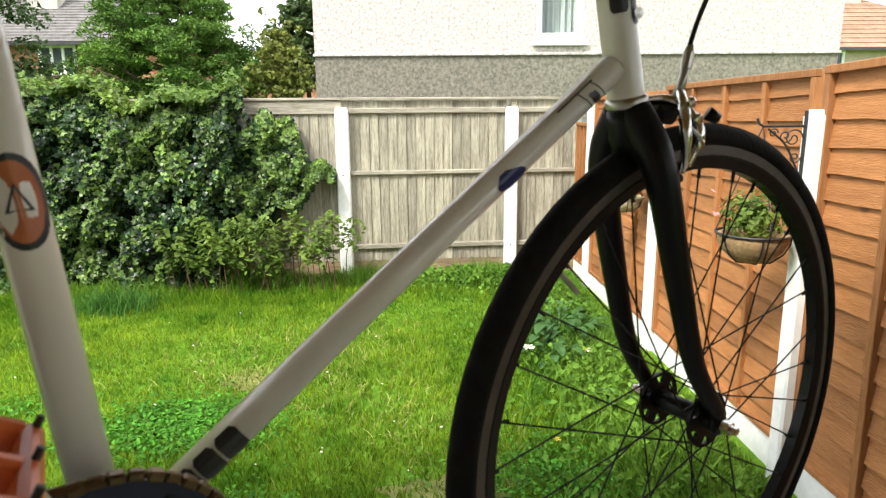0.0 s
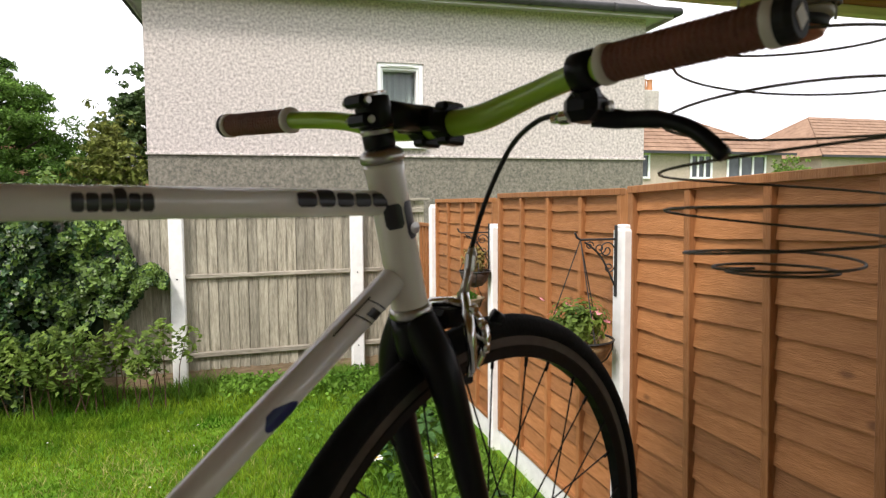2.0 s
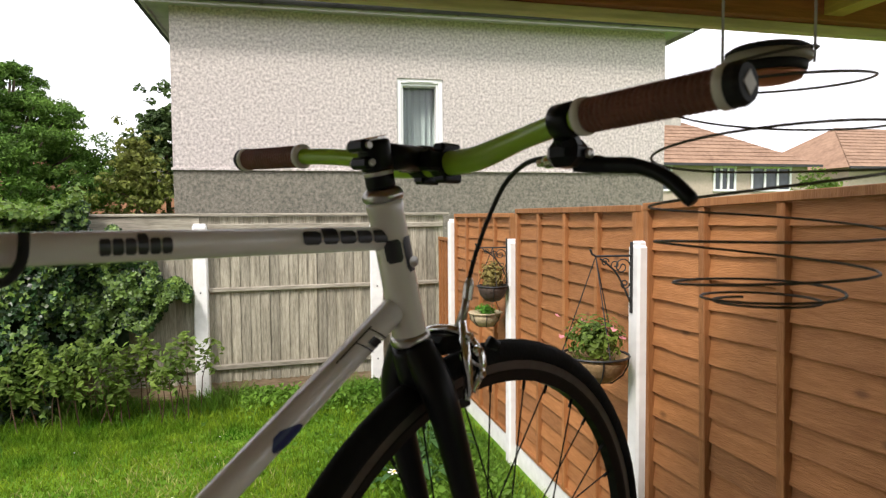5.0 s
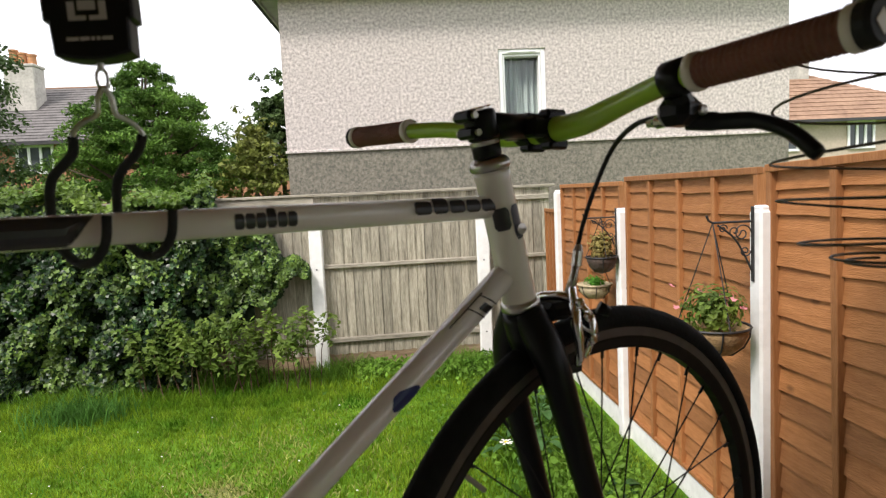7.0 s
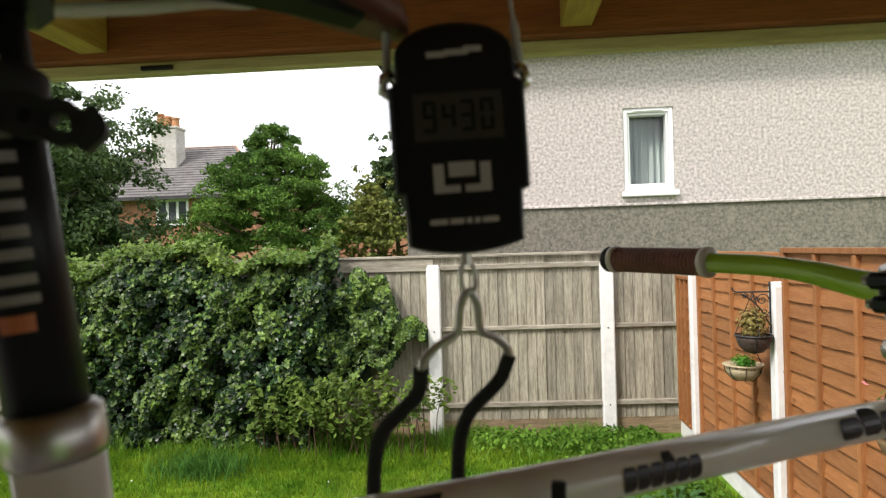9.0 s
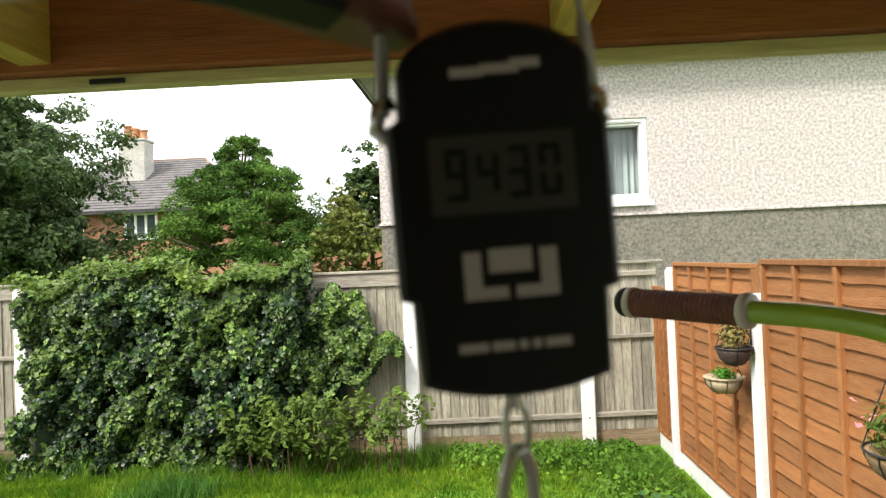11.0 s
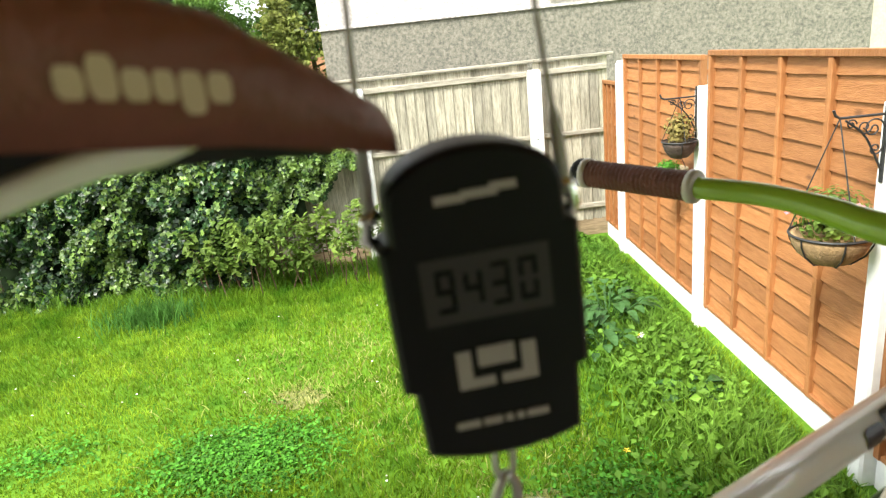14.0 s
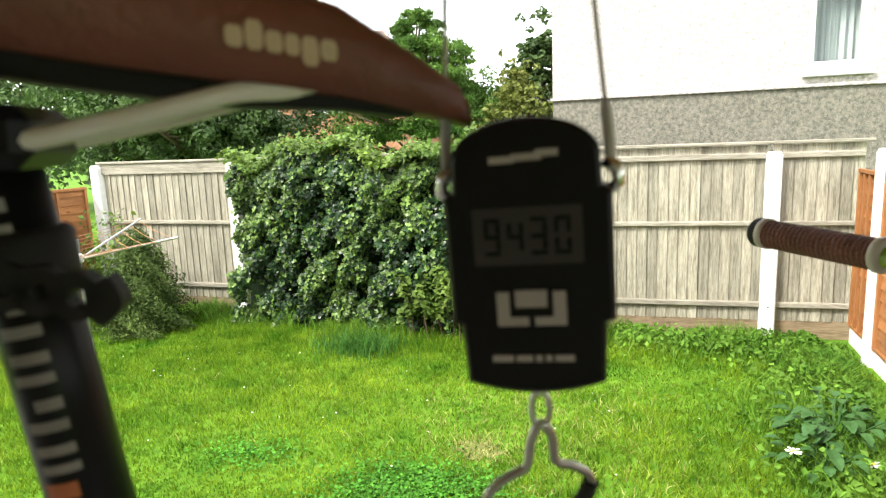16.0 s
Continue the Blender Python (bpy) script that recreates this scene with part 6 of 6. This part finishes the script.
# cranks, chainring, chain and pedals
def chainring():
    bm = bmesh.new()
    n = 44
    for k in range(n):
        a0, a1, a2 = (math.tau * (k + u) / n for u in (0.0, 0.5, 1.0))
        ps = [(0.066, a0), (0.0785, a0), (0.0835, a1), (0.0785, a2), (0.066, a2)]
        lo = [bm.verts.new((r * math.cos(a), -0.0465, r * math.sin(a))) for r, a in ps]
        hi = [bm.verts.new((r * math.cos(a), -0.0435, r * math.sin(a))) for r, a in ps]
        bm.faces.new(lo)
        bm.faces.new(hi[::-1])
        for i in (1, 2, 4):
            bm.faces.new((lo[i], lo[(i + 1) % 5], hi[(i + 1) % 5], hi[i]))
    bmesh.ops.remove_doubles(bm, verts=bm.verts, dist=0.0001)
    bmesh.ops.translate(bm, verts=bm.verts, vec=BB)
    return bm


ring = part("chainring", chainring(), M_NAVY, bike, "navy blue toothed chainring")
for k in range(5):
    part("spider_arm", boxm(0.0, 0.070, -0.0505, -0.0465, -0.010, 0.010, Matrix.Translation(BB) @ pose(0, 0, 0, 0, -72 * k + 20, 0)), M_NAVY, ring)
# the chain wraps the front of the ring, link by link
for k in range(44):
    a = math.tau * (k + 0.5) / 44
    if math.cos(a) > -0.25:
        m = Matrix.Translation(BB) @ Matrix.Rotation(-a, 4, "Y") @ Matrix.Translation((0.0825, -0.045, 0))
        wide = 0.0036 if k % 2 else 0.0050
        part("chain_link", boxm(-0.0038, 0.0038, -wide, wide, -0.0056, 0.0056, m, 0.0016), M_CHAIN, ring)
cr = math.radians(26)
top_p = BB + Vector((-0.17 * math.sin(cr), -0.062, 0.17 * math.cos(cr)))
crank = part("crank", tube([BB + Vector((0, -0.058, 0)), BB.lerp(top_p, 0.5) + Vector((0, -0.029, 0)), top_p], [0.0155, 0.0115, 0.012], 12), M_STEEL, bike, "polished silver crank arm", smooth=True)
low_p = BB + Vector((0.17 * math.sin(cr), 0.062, -0.17 * math.cos(cr)))
part("crank", tube([BB + Vector((0, 0.058, 0)), BB.lerp(low_p, 0.5) + Vector((0, 0.029, 0)), low_p], [0.0155, 0.0115, 0.012], 12), M_STEEL, bike, "polished silver crank arm", smooth=True)
part("axle", tube([BB + Vector((0, -0.07, 0)), BB + Vector((0, 0.07, 0))], 0.011, 12), M_STEEL, bike)


def pedal(p, s):
    m = Matrix.Translation(p) @ Matrix.Rotation(radians(28), 4, "Y")
    body = part("pedal", boxm(-0.048, -0.036, min(0.012 * s, 0.108 * s), max(0.012 * s, 0.108 * s), -0.012, 0.012, m, 0.004), M_ORANGE, bike, "orange plastic platform pedal")
    part("cage", boxm(0.036, 0.048, min(0.012 * s, 0.108 * s), max(0.012 * s, 0.108 * s), -0.012, 0.012, m, 0.004), M_ORANGE, body)
    for y in (0.014, 0.058, 0.1):
        part("cross_bar", boxm(-0.040, 0.040, y * s - 0.006, y * s + 0.006, -0.010, 0.010, m, 0.003), M_ORANGE, body)
    part("spindle", tube([m @ Vector((0, 0, 0)), m @ Vector((0, 0.1 * s, 0))], 0.007, 9), M_STEEL, body)
    for x in (-0.042, 0.042):
        for y in (0.02, 0.06, 0.1):
            part("pin", tube([m @ Vector((x, y * s, 0.0)), m @ Vector((x, y * s, 0.0185))], 0.0022, 6), M_IRON, body)


pedal(top_p, -1)
pedal(low_p, 1)
# chain runs back to the sprocket
for dz0, dz1 in ((0.082, 0.034), (-0.082, -0.034)):
    part("chain", tube([BB + Vector((0, -0.045, dz0)), RA + Vector((0, -0.045, dz1))], 0.0042, 6), M_CHAIN, bike)
part("sprocket", lathem([(0.012, 0.043), (0.034, 0.043), (0.034, 0.047), (0.012, 0.047)], 32, Matrix.Translation(RA) @ Matrix.Rotation(radians(90), 4, "X"), close=True), M_CHAIN, bike)

# seat post and saddle
POST0, POST1 = Vector((-0.5428, 0, 0.142)), Vector((-0.5680, 0, 0.312))
post_part = part("seat_post", tube([POST0, POST1], 0.0138, 18), M_BLACK, bike, "black seat post with pale lettering", smooth=True)
x = 0.060
for k, w in enumerate((0.015, 0.017, 0.016, 0.018, 0.015, 0.018)):
    for u0, u1, lo, hi in ((0.10, 0.32, -0.0055, 0.007), (0.54, 0.78, -0.0055, 0.003 if k % 2 else 0.007)):
        part("printed_bar", on_tube(flat_grid(bmesh.new(), x + w * u0, x + w * u1, lo, hi, 1, 6), POST0, POST1, 0.0138), M_POSTPRINT, post_part)
    x += w
bm = flat_grid(bmesh.new(), 0.052, 0.058, -0.003, 0.008, 2, 4)
part("red_mark", on_tube(bm, POST0, POST1, 0.0138), M_BADGE, post_part)
def joined(bm):
    bmesh.ops.remove_doubles(bm, verts=bm.verts, dist=0.0016)
    return bm


# lamp strap with a perforated tail round the post
bm = lathem([(0.0150, -0.012), (0.0172, -0.010), (0.0172, 0.010), (0.0150, 0.012)], 18, axis_to(POST0.lerp(POST1, 0.77), POST1 + Vector((-0.01, 0, 0.2))))
strap = part("strap", bm, M_BLACK_MATT, bike, "black perforated rubber lamp strap", smooth=True)
bm = bmesh.new()
for k in range(3):
    ring_mark(bm, 0.0115 * k, 0, 0.0082, 0.0085, 0.0050, n=14)
block(bm, 0.026, 0.038, -0.0086, 0.0086, 0.4)
for v in list(bm.verts):
    v.co = Vector((v.co.x, v.co.z, v.co.y))
ext = bmesh.ops.extrude_face_region(bm, geom=bm.faces[:])
bmesh.ops.translate(bm, verts=[g for g in ext["geom"] if isinstance(g, bmesh.types.BMVert)], vec=(0, 0.008, 0))
bmesh.ops.transform(bm, matrix=pose(-0.5615, -0.0185, 0.2685, 0, 10, -6) @ Matrix.Scale(0.95, 4), verts=bm.verts)
part("tail", joined(bm), M_BLACK_MATT, strap)

# saddle: loft of cross sections from nose to tail
SAD = [(-0.408, 0.006, 0.325, 0.008), (-0.414, 0.013, 0.332, 0.013), (-0.430, 0.0175, 0.342, 0.020), (-0.455, 0.0212, 0.357, 0.030), (-0.490, 0.0245, 0.366, 0.035),
       (-0.530, 0.032, 0.373, 0.037), (-0.570, 0.046, 0.379, 0.037), (-0.610, 0.060, 0.384, 0.036), (-0.645, 0.068, 0.388, 0.034), (-0.670, 0.062, 0.389, 0.028), (-0.680, 0.040, 0.386, 0.017)]
# the saddle sits slightly turned on its post
SADDLE_TURN = Matrix.Translation((-0.408, 0, 0)) @ Matrix.Rotation(radians(3), 4, "Z") @ Matrix.Translation((0.408, 0, 0))


def turned(bm):
    bmesh.ops.transform(bm, matrix=SADDLE_TURN, verts=bm.verts)
    return bm


def saddle_mesh():
    bm = bmesh.new()
    rows = []
    for x, w, z, h in SAD:
        sec = []
        for k in range(13):
            a = math.pi * k / 12
            c, s = math.cos(a), math.sin(a)
            sec.append(bm.verts.new((x, w * math.copysign(abs(c) ** 0.6, c), z - h + h * s ** 0.45)))
        rows.append(sec)
    for p, q in zip(rows, rows[1:]):
        for k in range(12):
            bm.faces.new((p[k], p[k + 1], q[k + 1], q[k]))
        bm.faces.new((p[0], q[0], q[12], p[12]))
    bm.faces.new(rows[0])
    bm.faces.new(rows[-1][::-1])
    return bm


saddle = part("saddle", turned(saddle_mesh()), M_SADDLE, bike, "brown leather racing saddle with tan lettering", smooth=True)
x = -0.4905
for w, lo, hi in ((0.0058, -0.0032, 0.0032), (0.0058, -0.0032, 0.0056), (0.0058, -0.0032, 0.0032), (0.0050, -0.0032, 0.0032), (0.0058, -0.0056, 0.0032), (0.0058, -0.0032, 0.0032)):
    bm = bmesh.new()
    block(bm, x + 0.0003, x + w - 0.0003, lo, hi, 0.2)
    for v in bm.verts:
        v.co = Vector((v.co.x, -(0.0247 - 0.097 * (v.co.x + 0.49)) - 0.0006, 0.3438 - 0.12 * (v.co.x + 0.49) + v.co.y))
    part("side_bar", turned(bm), M_LETTER, saddle, "tan maker's mark on the saddle side")
    x += w
bm = bmesh.new()
rows = []
for x, w, z, h in SAD[2:-1]:
    deep = min(0.0075, 0.0015 + 0.09 * (-0.425 - x))
    rows.append([bm.verts.new((x, -w * 0.62, z - h - 0.0005)), bm.verts.new((x, w * 0.62, z - h - 0.0005)), bm.verts.new((x, w * 0.42, z - h - deep)), bm.verts.new((x, -w * 0.42, z - h - deep))])
for p, q in zip(rows, rows[1:]):
    for k in range(4):
        bm.faces.new((p[k], p[(k + 1) % 4], q[(k + 1) % 4], q[k]))
bm.faces.new(rows[0][::-1])
bm.faces.new(rows[-1])
part("base", turned(bm), M_BLACK_MATT, saddle, "black plastic saddle base")
for s in (-1, 1):
    part("rail", turned(tube(smooth_line([(-0.464, 0.0150 * s, 0.3310), (-0.474, 0.0185 * s, 0.3285), (-0.490, 0.021 * s, 0.327), (-0.520, 0.0225 * s, 0.3195), (-0.560, 0.021 * s, 0.312), (-0.610, 0.028 * s, 0.314), (-0.648, 0.034 * s, 0.354)]), 0.0032, 8)), M_FRAME, saddle, "cream painted saddle rail", smooth=True)
part("rail_clamp", turned(boxm(-0.577, -0.545, -0.026, 0.026, 0.305, 0.324, bevel=0.005)), M_BLACK, post_part)

# ---- hanging scale, its cords and its hook ----
SC = pose(0.1010, 0.9445, 2.0920)


def scale_outline():
    half = [(0.0, -0.002), (0.0070, -0.0017), (0.0138, -0.0008), (0.0195, 0.0006), (0.0243, 0.0022), (0.0252, 0.0235), (0.0285, 0.0245), (0.0288, 0.0685), (0.0255, 0.0707)]
    half += [(0.0252 * math.cos(radians(a)), 0.0812 + 0.0134 * math.sin(radians(a))) for a in range(0, 90, 9)] + [(0.0, 0.0946)]
    return half + [(-x, z) for x, z in half[-2:0:-1]]


def scale_body():
    bm = bmesh.new()
    o = scale_outline()
    rings = []
    for y, k in ((-0.0125, 0.93), (-0.011, 0.985), (-0.0075, 1.0), (0.0075, 1.0), (0.0115, 0.97)):
        rings.append([bm.verts.new((x * k, y, 0.047 + (z - 0.047) * (1 - (1 - k) * 0.6))) for x, z in o])
    n = len(o)
    for p, q in zip(rings, rings[1:]):
        for i in range(n):
            bm.faces.new((p[i], p[(i + 1) % n], q[(i + 1) % n], q[i]))
    bm.faces.new(rings[0])
    bm.faces.new(rings[-1][::-1])
    return bm


weigher = thing("hanging_scale", SC @ pose(0, 0, 0, 0, -2.5, 6) @ Matrix.Scale(1.04, 4), "black digital hanging scale with grey display, hung on cords", "scale")
body = part("body", scale_body(), M_SCALE, weigher, "black plastic casing")
display = part("display", boxm(-0.0185, 0.0185, -0.0132, -0.0126, 0.0450, 0.0648), M_LCD, weigher, "grey liquid crystal display")


def digit(ch, cx, cz, w, h):
    seg = {"9": "abcdfg", "4": "bcfg", "3": "abcdg", "0": "abcdef"}[ch]
    t = 0.0014
    where = {"a": (-w, w, h - t, h), "g": (-w, w, -t / 2, t / 2), "d": (-w, w, -h, -h + t), "b": (w - t, w, 0.0009, h - t - 0.0003), "f": (-w, -w + t, 0.0009, h - t - 0.0003),
             "c": (w - t, w, -h + t + 0.0003, -0.0009), "e": (-w, -w + t, -h + t + 0.0003, -0.0009)}
    for s in seg:
        a = where[s]
        part("segment", boxm(cx + a[0], cx + a[1], -0.0136, -0.0133, cz + a[2], cz + a[3]), M_DIGIT, display)


for k, ch in enumerate("9430"):
    digit(ch, -0.0118 + k * 0.0079, 0.0549, 0.0027, 0.0064)
bm = bmesh.new()
for a in ((-0.0135, -0.0085, 0.0235, 0.0355), (-0.0085, -0.0012, 0.0235, 0.0265), (0.0012, 0.0085, 0.0235, 0.0265), (0.0085, 0.0135, 0.0235, 0.0355), (-0.0062, 0.0062, 0.0300, 0.0360)):
    box(bm, a[0] * 0.88, a[1] * 0.88, -0.0131, -0.0126, a[2], a[3])
part("emblem", bm, M_PRINT, weigher, "pale printed block emblem")
bm = bmesh.new()
for a, b in ((-0.0145, -0.0072), (-0.0062, -0.0005), (0.0006, 0.0028), (0.0040, 0.0062), (0.0072, 0.0138)):
    box(bm, a, b, -0.0131, -0.0126, 0.0105, 0.0128)
part("printing", bm, M_PRINT, weigher)
bm = bmesh.new()
for a, b, c in ((-0.0115, -0.003, 0.0795), (-0.004, 0.006, 0.0801), (0.004, 0.0115, 0.0811)):
    box(bm, a, b, -0.0131, -0.0126, c, c + 0.0024)
part("printing", bm, M_PRINT, weigher)
for s in (-1, 1):
    part("lug", tube([(0.0268 * s, 0, 0.067), (0.0312 * s, 0, 0.070), (0.0302 * s, 0, 0.076), (0.0262 * s, 0, 0.078)], 0.0024, 8), M_CHROME, weigher, "bright metal lug", smooth=True)
    part("cord", tube(smooth_line([(0.0290 * s, 0.0, 0.074), (0.0278 * s, 0.001, 0.095), (0.0250 * s, 0.002, 0.135), (0.0136 * s, 0.003, 0.30), (0.0025 * s, 0.004, 0.472)]), [0.0020] * 7 + [0.0009] * 18, 7), M_CORD, weigher, "thin grey cord")
part("cord_bar", tube([(-0.006, 0.004, 0.475), (0.006, 0.004, 0.475)], 0.005, 8), M_IRON, weigher)


def link_ring(cx, cz, w, h, turn):
    pts = []
    for k in range(20):
        a = math.tau * k / 20
        pts.append(Vector((w * math.cos(a), 0, cz + h * math.sin(a))))
    return tube([Matrix.Rotation(radians(turn), 4, "Z") @ p for p in pts], 0.0012, 7, True)


part("eye", tube([(0, 0, 0.0), (0, 0, -0.007)], 0.0024, 8), M_STEEL, weigher)
part("chain_link", link_ring(0, -0.0125, 0.0034, 0.0072, 15), M_STEEL, weigher, "steel chain link")
lp = math.radians(24.0)
FX = Vector((math.cos(lp), math.sin(lp), 0))
LX = Vector((-math.sin(lp), math.cos(lp), 0))


def hk(f, l, u):
    # the hook leans in to the tube that it carries
    return FX * f + LX * (l + 0.009 * min(max((-u - 0.018) / 0.055, 0), 1)) + Vector((0, 0, u))


part("hook_wire", tube(smooth_line([hk(-0.022, 0.002, -0.055), hk(-0.021, 0.002, -0.047), hk(-0.014, 0.001, -0.0405), hk(-0.006, 0, -0.036), hk(-0.0042, 0, -0.025), hk(0, 0, -0.0185), hk(0.0042, 0, -0.025), hk(0.006, 0, -0.036), hk(0.014, 0.001, -0.0405), hk(0.021, 0.002, -0.047), hk(0.022, 0.002, -0.055)]), 0.0019, 9), M_STEEL, weigher, "bent steel hook wire", smooth=True)
for s in (-1, 1):
    part("hook_sleeve", tube(smooth_line([hk(0.022 * s, 0.002, -0.050), hk(0.0205 * s - 0.003, 0.004, -0.062), hk(0.021 * s - 0.016, 0.012, -0.078), hk(0.021 * s - 0.019, 0.0185, -0.100), hk(0.021 * s - 0.018, 0.0185, -0.118), hk(0.021 * s - 0.010, 0.010, -0.1345), hk(0.021 * s + 0.000, -0.006, -0.1365), hk(0.021 * s + 0.008, -0.0185, -0.124), hk(0.021 * s + 0.011, -0.0195, -0.105)]), 0.0034, 10), M_FOAM, weigher, "black foam sleeved hook arm", smooth=True)
